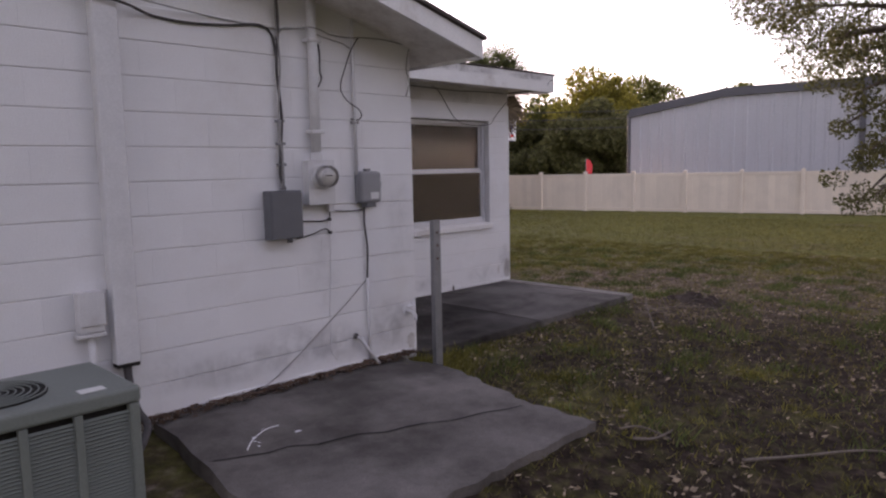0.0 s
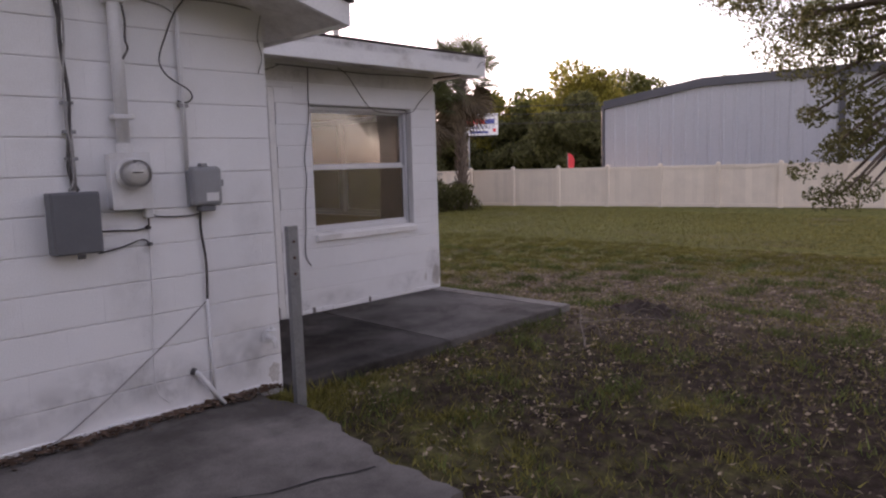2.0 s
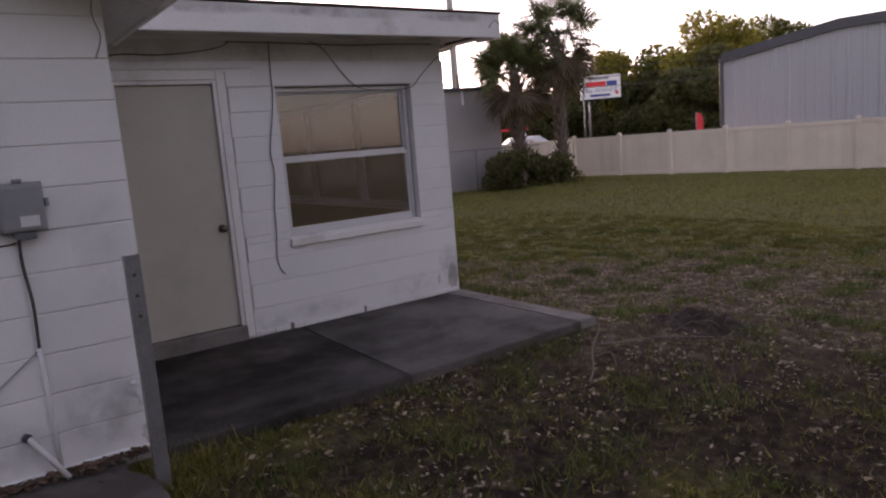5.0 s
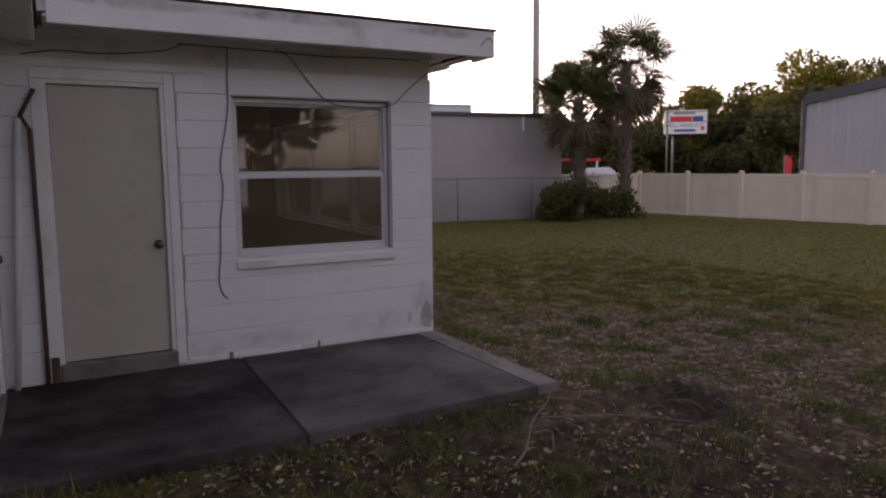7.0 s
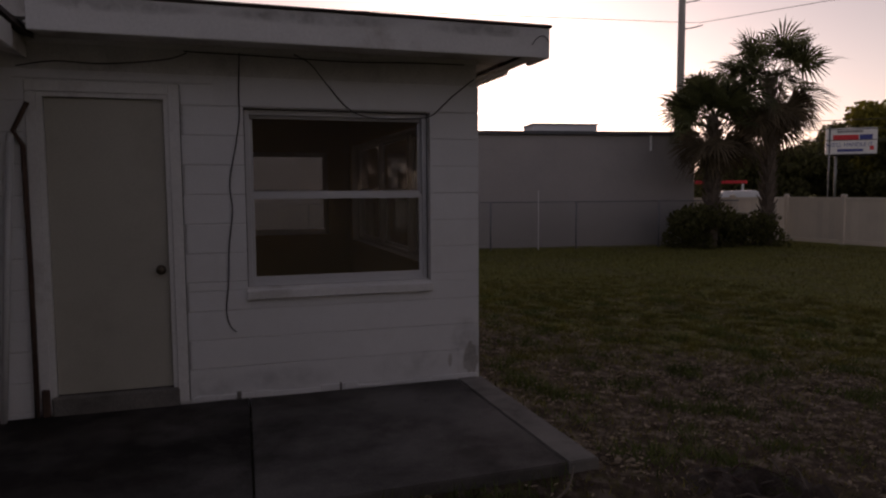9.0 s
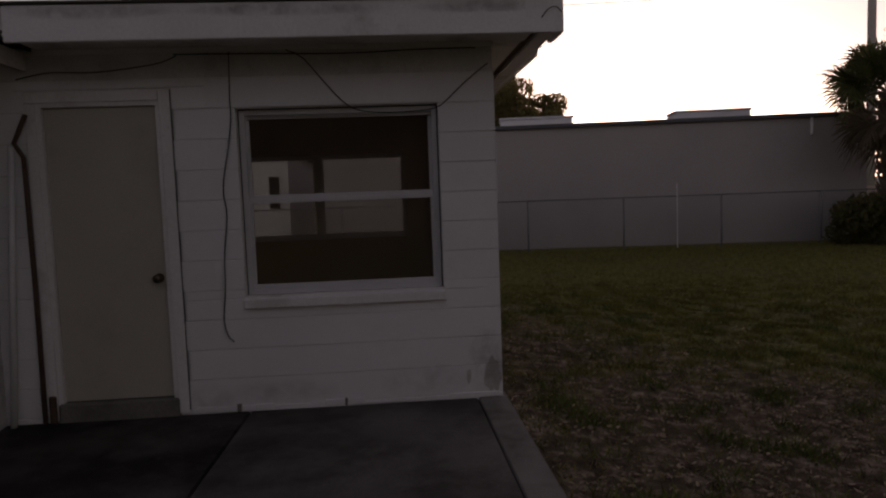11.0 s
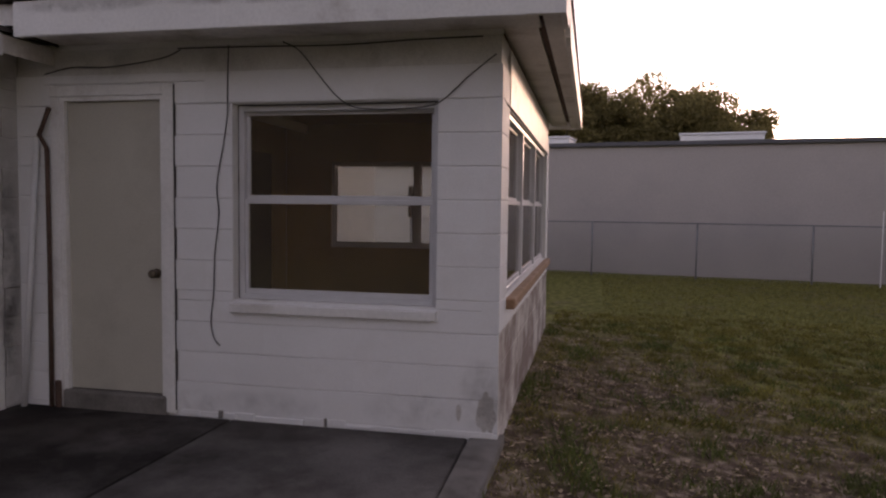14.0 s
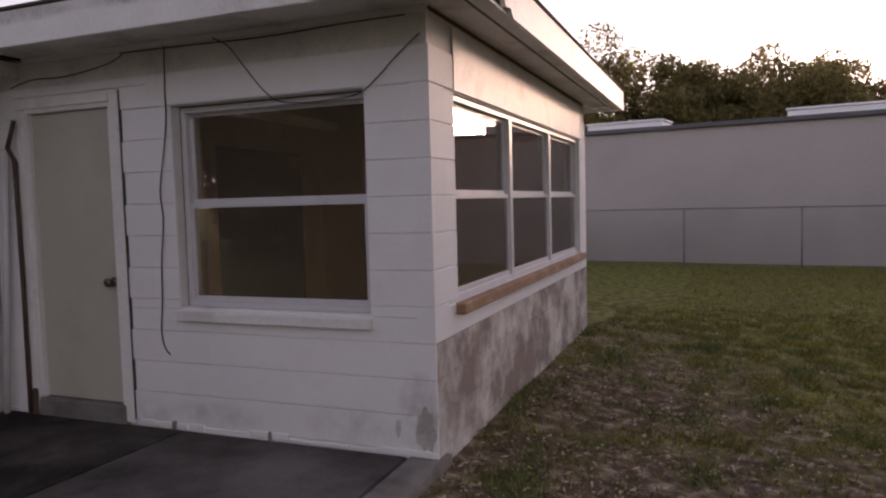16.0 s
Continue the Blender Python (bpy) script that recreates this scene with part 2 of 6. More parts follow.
def ground_mat():
    m = bpy.data.materials.new("patchy_lawn")
    m.use_nodes = True
    n, l = m.node_tree.nodes, m.node_tree.links
    b = n["Principled BSDF"]
    b.inputs["Roughness"].default_value = 0.95
    b.inputs["Specular IOR Level"].default_value = 0.1
    geo = n.new("ShaderNodeNewGeometry")
    at = n.new("ShaderNodeAttribute"); at.attribute_name = "grass"

    def nz(scale, detail=6):
        q = n.new("ShaderNodeTexNoise")
        q.inputs["Scale"].default_value, q.inputs["Detail"].default_value, q.inputs["Roughness"].default_value = scale, detail, 0.65
        l.new(geo.outputs["Position"], q.inputs["Vector"])
        return q.outputs["Fac"]

    def ramp(src, stops):
        r = n.new("ShaderNodeValToRGB")
        while len(r.color_ramp.elements) < len(stops):
            r.color_ramp.elements.new(0.5)
        for e, (p, c) in zip(r.color_ramp.elements, stops):
            e.position, e.color = p, (*c, 1)
        l.new(src, r.inputs[0])
        return r.outputs[0]

    def mix(f, a, c):
        q = n.new("ShaderNodeMix"); q.data_type = "RGBA"
        l.new(f, q.inputs["Factor"]); l.new(a, q.inputs["A"]); l.new(c, q.inputs["B"])
        return q.outputs["Result"]
    soil = ramp(nz(8, 9), [(0.36, (0.055, 0.038, 0.028)), (0.52, (0.14, 0.10, 0.074)), (0.66, (0.42, 0.335, 0.265))])
    turf = ramp(nz(7, 9), [(0.36, (0.062, 0.064, 0.018)), (0.5, (0.155, 0.158, 0.041)), (0.64, (0.27, 0.255, 0.085))])
    k = n.new("ShaderNodeMath"); k.operation = "MULTIPLY_ADD"
    l.new(nz(9), k.inputs[0]); k.inputs[1].default_value = 1.6; k.inputs[2].default_value = -0.8
    s = n.new("ShaderNodeMath"); s.operation = "ADD"; s.use_clamp = True
    l.new(k.outputs[0], s.inputs[0]); l.new(at.outputs["Fac"], s.inputs[1])
    damp = n.new("ShaderNodeAttribute"); damp.attribute_name = "mulch"
    mulch = ramp(nz(11, 9), [(0.36, (0.017, 0.012, 0.009)), (0.52, (0.040, 0.028, 0.021)), (0.7, (0.10, 0.073, 0.055))])
    l.new(mix(s.outputs[0], mix(damp.outputs["Fac"], soil, mulch), turf), b.inputs["Base Color"])
    bp = n.new("ShaderNodeBump"); bp.inputs["Strength"].default_value, bp.inputs["Distance"].default_value = 0.45, 0.025
    l.new(nz(40, 8), bp.inputs["Height"]); l.new(bp.outputs[0], b.inputs["Normal"])
    return m


M_GROUND = ground_mat()

# ---- mesh helpers ----


def mesh_ob(name, bm, material, parent=None, smooth=False):
    me = bpy.data.meshes.new(name)
    bm.normal_update()
    bm.to_mesh(me)
    bm.free()
    for q in (material if isinstance(material, (list, tuple)) else [material]):
        me.materials.append(q)
    if smooth:
        for p in me.polygons:
            p.use_smooth = True
    ob = new(name, me)
    if parent is not None:
        ob.parent = parent
    return ob


def part(name, bm, material, parent, label="", smooth=False):
    return tagged(mesh_ob(name, bm, material, parent, smooth), label)


def thing(name, loc, label, category, group="", kind=""):
    ob = new(name)
    ob.empty_display_size = 0.1
    ob.location = loc
    return tagged(ob, label, category, group, kind)


def box(x0, x1, y0, y1, z0, z1, bevel=0.0, bm=None, seg=1):
    own = bmesh.new()
    bmesh.ops.create_cube(own, size=1, matrix=Matrix.Translation(((x0 + x1) / 2, (y0 + y1) / 2, (z0 + z1) / 2)) @ Matrix.Diagonal((x1 - x0, y1 - y0, z1 - z0, 1)))
    if bevel:
        bmesh.ops.bevel(own, geom=own.edges[:], offset=bevel, segments=seg, affect="EDGES", profile=0.5)
    if bm is None:
        return own
    return join(bm, own)


def join(bm, other):
    me = bpy.data.meshes.new("tmp")
    other.to_mesh(me)
    other.free()
    bm.from_mesh(me)
    bpy.data.meshes.remove(me)
    return bm


def tube(points, r, bm=None, seg=8, r1=None, smooth_steps=0):
    """A round bar along points; r1: radius at the far end."""
    pts = [Vector(p) for p in points]
    if smooth_steps:
        out = []
        for i in range(len(pts) - 1):
            p0, p1, p2, p3 = pts[max(i - 1, 0)], pts[i], pts[i + 1], pts[min(i + 2, len(pts) - 1)]
            for s in range(smooth_steps):
                u = s / smooth_steps
                out.append(0.5 * ((2 * p1) + (p2 - p0) * u + (2 * p0 - 5 * p1 + 4 * p2 - p3) * u * u + (3 * p1 - p0 - 3 * p2 + p3) * u ** 3))
        pts = out + [pts[-1]]
    bm = bm or bmesh.new()
    rings = []
    ref = Vector((0.13, 0.31, 0.94))
    for i, p in enumerate(pts):
        d = (pts[min(i + 1, len(pts) - 1)] - pts[max(i - 1, 0)]).normalized()
        a = d.cross(ref)
        if a.length < 0.1:
            a = d.cross(Vector((1, 0, 0)))
        a.normalize()
        c = d.cross(a)
        rr = r if r1 is None else r + (r1 - r) * i / max(len(pts) - 1, 1)
        rings.append([bm.verts.new(p + (a * math.cos(6.28319 * k / seg) + c * math.sin(6.28319 * k / seg)) * rr) for k in range(seg)])
    for i in range(len(rings) - 1):
        for k in range(seg):
            bm.faces.new((rings[i][k], rings[i][(k + 1) % seg], rings[i + 1][(k + 1) % seg], rings[i + 1][k]))
    bm.faces.new(rings[0][::-1])
    bm.faces.new(rings[-1])
    return bm


def prism(outline, z0, z1):
    """An upright slab over a closed outline of (x, y)."""
    bm = bmesh.new()
    lo = [bm.verts.new((x, y, z0)) for x, y in outline]
    hi = [bm.verts.new((x, y, z1)) for x, y in outline]
    bm.faces.new(lo[::-1])
    bm.faces.new(hi)
    for i in range(len(lo)):
        j = (i + 1) % len(lo)
        bm.faces.new((lo[i], lo[j], hi[j], hi[i]))
    bmesh.ops.recalc_face_normals(bm, faces=bm.faces[:])
    return bm


def lathe(profile, axis_pose, seg=20):
    """A turned body from (radius, height) pairs."""
    bm = bmesh.new()
    rings = [[bm.verts.new(axis_pose @ Vector((r * math.cos(6.28319 * k / seg), r * math.sin(6.28319 * k / seg), h))) for k in range(seg)] for r, h in profile]
    for i in range(len(rings) - 1):
        for k in range(seg):
            bm.faces.new((rings[i][k], rings[i][(k + 1) % seg], rings[i + 1][(k + 1) % seg], rings[i + 1][k]))
    bm.faces.new(rings[0][::-1])
    bm.faces.new(rings[-1])
    bmesh.ops.recalc_face_normals(bm, faces=bm.faces[:])
    return bm


def raw_mesh(name, verts, faces, material, parent=None, mats=None):
    me = bpy.data.meshes.new(name)
    me.from_pydata(verts, [], faces)
    for q in (material if isinstance(material, (list, tuple)) else [material]):
        me.materials.append(q)
    if mats is not None:
        me.polygons.foreach_set("material_index", mats)
    me.update()
    ob = new(name, me)
    if parent is not None:
        ob.parent = parent
    return ob


def setting(name, bm, material, label, category):
    return tagged(mesh_ob(name, bm, material), label, category, kind="structure")


# ---- ground ----
HX, HY0, HY1, HXE, HYE = 3.86, 4.2, 5.97, 7.22, 10.55      # recess wall, meter wall, window wall, side wall, far wall


def house_gap(x, y):
    def d(x0, x1, y0, y1):
        return math.hypot(max(x0 - x, 0, x - x1), max(y0 - y, 0, y - y1))
    return min(d(-9, HX, HY0, 14), d(HX, HXE - 0.05, 4.2, HYE))


def ground_z(x, y):
    z = -0.15 + 0.25 * math.exp(-house_gap(x, y) / 1.5)
    pad = math.hypot(max(1.5 - x, 0, x - 3.5), max(2.4 - y, 0, y - 4.2))
    z = max(z, -0.15 + 0.18 * math.exp(-pad / 1.2))
    if -5 < x < 25 and -8 < y < 25:
        z += 0.018 * noise.noise((x * 0.9, y * 0.9, 0.0)) + 0.008 * noise.noise((x * 3.1, y * 3.1, 4.0))
    return z


def grass_at(x, y):
    """0 bare soil to 1 turf."""
    v = 0.45 + 0.55 * noise.noise((x * 0.35 + 7, y * 0.35, 1.0)) + 0.45 * noise.noise((x * 1.3, y * 1.3, 3.0))
    far = max(0.0, min(1.0, (math.hypot(x - 6, y - 3) - 5.5) / 3.5))
    v += 0.6 * far
    v -= 0.75 * math.exp(-((x - 9.6) ** 2 / 5.0 + (y - 3.6) ** 2 / 3.0))
    v -= 0.7 * math.exp(-((x - 4.7) ** 2 / 8.0 + (y - 0.8) ** 2 / 6.0))
    v -= 0.5 * math.exp(-((x - 8.7) ** 2 / 5.0 + (y - 6.3) ** 2 / 7.0))
    v += 0.35 * noise.noise((x * 4.5, y * 4.5, 8.0))
    return max(0.0, min(1.0, v))


def axis(lo, hi, step, far):
    a = list(np.arange(lo, hi + 1e-6, step))
    out, d = [], step
    while d < far:
        d *= 1.7
        out.append(d)
    return [lo - v for v in out[::-1]] + a + [hi + v for v in out]


gx, gy = axis(-3, 25, 0.2, 900), axis(-4, 23, 0.2, 900)
gv = [(x, y, ground_z(x, y)) for y in gy for x in gx]
gw = len(gx)
gf = [(j * gw + i, j * gw + i + 1, (j + 1) * gw + i + 1, (j + 1) * gw + i) for j in range(len(gy) - 1) for i in range(gw - 1)]
ground = tagged(raw_mesh("ground", gv, gf, M_GROUND), "patchy lawn of grass, bare soil and leaf litter", "ground", kind="structure")
ga = ground.data.attributes.new("grass", "FLOAT", "POINT")
ga.data.foreach_set("value", [grass_at(v[0], v[1]) for v in gv])
gm = ground.data.attributes.new("mulch", "FLOAT", "POINT")
gm.data.foreach_set("value", [max(0.0, min(1.0, 1.9 * math.exp(-((v[0] - 4.9) ** 2 / 14.0 + (v[1] - 1.1) ** 2 / 10.0)))) for v in gv])
for p in ground.data.polygons:
    p.use_smooth = True

# ---- house: walls with blocks laid on a core ----
COURSE, BLOCK = 0.2032, 0.4064
BLOCKS = []          # laid last in the file


def wall_core(name, boxes_, label):
    bm = bmesh.new()
    for b in boxes_:
        box(*b, bm=bm)
    return setting(name, bm, M_JOINT, label, "wall")


def cut_boxes(u0, u1, z0, z1, holes):
    """Rectangles (u0, u1, z0, z1) that leave the holes free."""
    out, us = [], sorted({u0, u1, *[h[0] for h in holes], *[h[1] for h in holes]})
    for a, b in zip(us, us[1:]):
        zs = [z0]
        for h in sorted((h for h in holes if h[0] <= a and h[1] >= b), key=lambda h: h[2]):
            zs += [h[2], h[3]]
        zs.append(z1)
        out += [(a, b, zs[i], zs[i + 1]) for i in range(0, len(zs), 2) if zs[i + 1] - zs[i] > 1e-4]
    return out


TH = 0.20
D_W = (4.2, 4.963, 0.14, 2.26)       # door in the window wall
W_W = (5.475, 6.83, 0.935, 2.213)       # its window
W_S = (6.34, 10.2, 0.98, 2.205)      # triple window of the side wall
W_F = (4.49, 6.72, 1.05, 2.13)       # window of the far wall
D_R = (4.92, 5.76, 0.14, 2.26)       # door in the recess wall

wall_meter = wall_core("wall_south", [(-9, HX, HY0 + 0.012, HY0 + TH, -0.3, 2.60)], "white painted concrete block gable wall carrying meter boxes")
gb = bmesh.new()
tri = [(-9.0, 2.60), (HX, 2.60), (HX, 2.60), (-2.5, 4.29), (-9.0, 2.62)]
fr = [gb.verts.new((x, HY0 + 0.01, z)) for x, z in tri]
bk = [gb.verts.new((x, HY0 + TH, z)) for x, z in tri]
gb.faces.new(fr), gb.faces.new(bk[::-1])
for i in range(5):
    j = (i + 1) % 5
    gb.faces.new((fr[i], bk[i], bk[j], fr[j]))
bmesh.ops.recalc_face_normals(gb, faces=gb.faces[:])
setting("wall_gable", gb, M_BLOCK, "white painted gable infill above the block courses", "wall")
wall_recess = wall_core("wall_recess", [(HX - TH, HX - 0.012, a, b, c, d) for a, b, c, d in cut_boxes(HY0 + TH, HY1 + TH, -0.3, 2.6, [D_R])], "white painted block wall of the porch recess")
wall_window = wall_core("wall_porch", [(a, b, HY1 + 0.012, HY1 + TH, c, d) for a, b, c, d in cut_boxes(HX, HXE - TH, -0.3, 2.60, [D_W, W_W])], "white painted block porch wall with door and window")
wall_side = wall_core("wall_east", [(HXE - TH, HXE - 0.012, a, b, c, d) for a, b, c, d in cut_boxes(HY1 + 0.012, HYE - TH, -0.3, 2.60, [W_S])], "painted block side wall with weathered lower courses")
wall_far = wall_core("wall_north", [(a, b, HYE - TH, HYE, c, d) for a, b, c, d in cut_boxes(HX, HXE - 0.012, -0.3, 2.60, [W_F])], "block wall at the far end of the sun room")
wall_core("wall_west_rear", [(HX - TH, HX, HY1 + TH, 14, -0.3, 2.6)], "block wall between house and sun room")
wall_core("wall_house_rear", [(-9, HX, 14, 14 + TH, -0.3, 2.6)], "rear block wall of the house")
wall_core("wall_house_west", [(-9 - TH, -9, HY0, 14 + TH, -0.3, 2.6)], "west block wall of the house")


def lay(parent, fixed, along, u0, u1, z0, courses, holes, material, low=None):
    """Blocks on a wall's face. along 'x': face at y = fixed looking -y; 'y': face at x = fixed looking +x."""
    for c in range(courses):
        za, zb = z0 + c * COURSE, z0 + (c + 1) * COURSE
        off = -BLOCK / 2 if c % 2 else 0.0
        u = u0 + off
        while u < u1 - 1e-3:
            a, b = max(u, u0), min(u + BLOCK, u1)
            u += BLOCK
            for p, q, r, s in clip((a, b, za, zb), holes):
                if q - p > 0.03 and s - r > 0.02:
                    BLOCKS.append((parent, along, fixed, p, q, r, s, (low if low and c < low[0] else (0, material))[1]))


def clip(rect, holes):
    rects = [rect]
    for h in holes:
        nxt = []
        for a, b, c, d in rects:
            if h[0] >= b or h[1] <= a or h[2] >= d or h[3] <= c:
                nxt.append((a, b, c, d))
                continue
            if c < h[2]:
                nxt.append((a, b, c, h[2]))
            if d > h[3]:
                nxt.append((a, b, h[3], d))
            lo, hi = max(c, h[2]), min(d, h[3])
            if a < h[0]:
                nxt.append((a, h[0], lo, hi))
            if b > h[1]:
                nxt.append((h[1], b, lo, hi))
        rects = nxt
    return rects


lay(wall_meter, HY0, "x", -0.5, HX, 0.165 - COURSE, 13, [], M_BLOCK)
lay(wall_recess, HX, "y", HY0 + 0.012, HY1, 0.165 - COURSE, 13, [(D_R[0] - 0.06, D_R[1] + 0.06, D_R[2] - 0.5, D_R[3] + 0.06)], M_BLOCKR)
lay(wall_window, HY1, "x", HX + 0.001, HXE, 0.185 - COURSE, 12, [(D_W[0] - 0.06, D_W[1] + 0.1, -0.5, D_W[3] + 0.1), W_W], M_BLOCK)
lay(wall_side, HXE, "y", HY1 + 0.012, HYE, 0.185 - 2 * COURSE, 13, [W_S], M_BLOCK, low=(5, M_BLOCKW))

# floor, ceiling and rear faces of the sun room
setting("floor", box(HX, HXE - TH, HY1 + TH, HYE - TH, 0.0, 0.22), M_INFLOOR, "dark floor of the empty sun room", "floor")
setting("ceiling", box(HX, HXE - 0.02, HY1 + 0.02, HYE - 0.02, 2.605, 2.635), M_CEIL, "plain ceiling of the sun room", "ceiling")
pw = bmesh.new()
y = HY1 + TH
while y < HYE - TH - 0.05:
    box(HX, HX + 0.012, y, min(y + 0.196, HYE - TH), 0.22, 2.605, 0.002, bm=pw)
    y += 0.2
setting("trim_panelling", pw, M_PANEL, "brown wood panelling inside the sun room", "wall panelling")
# no opening here: a thin dark sheet paints the unlit room beyond
setting("door_2", box(HX + 0.0125, HX + 0.02, 8.35, 9.9, 0.22, 2.2), M_DARK, "flat near-black sheet painting the unlit doorway in the panelled wall", "doorway")
for a, b, c, d in cut_boxes(HX + 0.02, HXE - TH, 0.22, 2.605, [D_W, W_W]):
    setting("trim_inner_south", box(a, b, HY1 + TH, HY1 + TH + 0.012, c, d), M_PANEL, "brown panelling round the porch window", "wall panelling")
for a, b, c, d in cut_boxes(HX + 0.02, HXE - TH, 0.22, 2.605, [W_F]):
    setting("trim_inner_north", box(a, b, HYE - TH - 0.012, HYE - TH, c, d), M_PANEL, "brown panelling round the far window", "wall panelling")
for a, b, c, d in cut_boxes(HY1 + TH + 0.012, HYE - TH - 0.012, 0.22, 2.605, [W_S]):
    setting("trim_inner_east", box(HXE - TH - 0.012, HXE - TH, a, b, c, d), M_PANEL, "brown panelling round the side windows", "wall panelling")

# ---- roofs ----
SL = math.tan(radians(15.0))


def roof_main():
    y0, y1, xe, ze = 3.72, 14.6, 4.19, 2.60
    root = tagged(new("roof_main"), "low gable roof with white painted rake boards", "roof", kind="structure")

    def sheet(d0, d1, e=0.0, ya=y0, yb=y1):
        bm = bmesh.new()
        prof = [(xe + e, ze), (-2.5, ze + (xe + 2.5) * SL), (-9.3, ze + (xe + 2.5) * SL - 6.8 * SL)]
        rows = []
        for yy in (ya, yb):
            rows.append([[bm.verts.new((x, yy, z + d)) for x, z in prof] for d in (d0, d1)])
        for s in range(2):
            for lay_, flip in ((0, 1), (1, 0)):
                q = [rows[0][lay_][s], rows[0][lay_][s + 1], rows[1][lay_][s + 1], rows[1][lay_][s]]
                bm.faces.new(q[::-1] if flip else q)
            for k in (0, 1):
                bm.faces.new((rows[k][0][s], rows[k][0][s + 1], rows[k][1][s + 1], rows[k][1][s]))
        for s in (0, 2):
            bm.faces.new((rows[0][0][s], rows[0][1][s], rows[1][1][s], rows[1][0][s]))
        bmesh.ops.recalc_face_normals(bm, faces=bm.faces[:])
        return bm
    part("roofing", sheet(0.006, 0.035, 0.02, y0 - 0.025), M_ROOF, root, "dark asphalt roofing")
    part("rake_board", sheet(-0.135, 0.003, 0.0, y0, y0 + 0.03), M_TRIM, root, "chipped white rake board")
    part("soffit", sheet(-0.115, -0.095, -0.03, y0 + 0.031), M_SOFFIT, root, "grey painted soffit")
    part("deck", sheet(-0.094, 0.0, -0.03, y0 + 0.031), M_SOFFIT, root)
    part("eave_board", box(xe - 0.028, xe, y0 + 0.031, 5.52, ze - 0.14, ze - 0.002, 0.004), M_TRIM, root, "white eave board")
    return root


def roof_porch():
    root = tagged(new("roof_porch"), "flat sun room roof with peeling white fascia", "roof", kind="structure")
    x0, x1, y0, y1, z0, z1 = 4.0, 7.6, 5.52, 10.95, 2.572, 2.785
    part("fascia", box(4.26, x1, y0, y0 + 0.03, z0, z1, 0.004), M_TRIM, root, "white fascia board")
    bm = bmesh.new()
    # the side board is rotten away in one stretch
    outline = [(y0 + 0.031, z0), (5.85, z0), (5.88, z0 + 0.05), (5.96, z0 + 0.035), (6.0, z0 + 0.10), (6.12, z0 + 0.085), (6.16, z0 + 0.03), (6.26, z0 + 0.045), (6.3, z0), (y1, z0), (y1, z1), (y0 + 0.031, z1)]
    a = [bm.verts.new((x1 - 0.03, p, q)) for p, q in outline]
    b = [bm.verts.new((x1, p, q)) for p, q in outline]
    bm.faces.new(a[::-1]), bm.faces.new(b)
    for i in range(len(a)):
        j = (i + 1) % len(a)
        bm.faces.new((a[i], a[j], b[j], b[i]))
    bmesh.ops.recalc_face_normals(bm, faces=bm.faces[:])
    part("fascia", bm, M_TRIM, root, "rotten white side fascia")
    part("rafter_tail", box(x1 - 0.09, x1 - 0.045, 5.7, 6.3, z0 + 0.03, z1 - 0.02, 0.006), M_RUST, root, "dark rotten rafter edge")
    part("soffit", box(4.24, HXE + 0.22, y0 + 0.03, HY1 + 0.011, z0 + 0.045, z0 + 0.06), M_SOFFIT, root)
    part("soffit", box(HXE, HXE + 0.20, HY1 + 0.012, y1, z0 + 0.045, z0 + 0.06), M_SOFFIT, root)
    part("soffit", box(HXE + 0.25, x1 - 0.03, y0 + 0.031, y1, z0 + 0.02, z0 + 0.035), M_SOFFIT, root)
    part("soffit_vent", box(HXE + 0.19, HXE + 0.26, y0 + 0.3, y1 - 0.3, z0 + 0.062, z0 + 0.07), M_RUST, root, "dark brown soffit gap")
    part("roof_deck", box(x0, x1 - 0.031, y0 + 0.031, y1 - 0.03, 2.65, z1 - 0.005), M_SOFFIT, root)
    part("fascia", box(x0, x1 - 0.03, y1 - 0.029, y1, z0, z1), M_TRIM, root)
    bm = box(x0, x1 + 0.015, y0 - 0.015, y1 + 0.03, z1 + 0.002, z1 + 0.022, 0.004)
    part("roofing", bm, M_ROOF, root, "dark worn roofing edge")


roof_main()
roof_porch()
# frieze under the soffit
setting("trim_frieze", box(HX + 0.002, HXE, HY1 - 0.006, HY1 + 0.011, 2.585, 2.63), M_TRIM, "narrow painted strip under the soffit", "trim")
setting("trim_lintel", box(HXE - 0.006, HXE + 0.006, W_S[0] - 0.0, W_S[1], 2.215, 2.575, 0.003), M_TRIM, "painted lintel band above the side windows", "trim")

# ---- doors and windows ----


def knob(at, face, parent):
    m = Matrix.Translation(at) @ Vector((0, 0, 1)).rotation_difference(Vector(face)).to_matrix().to_4x4()
    part("door_handle", lathe([(0.033, 0), (0.033, 0.006), (0.012, 0.010), (0.012, 0.035), (0.026, 0.042), (0.030, 0.055), (0.024, 0.068), (0.008, 0.072)], m, 18), M_BRASS, parent, "dark aged round knob", True)


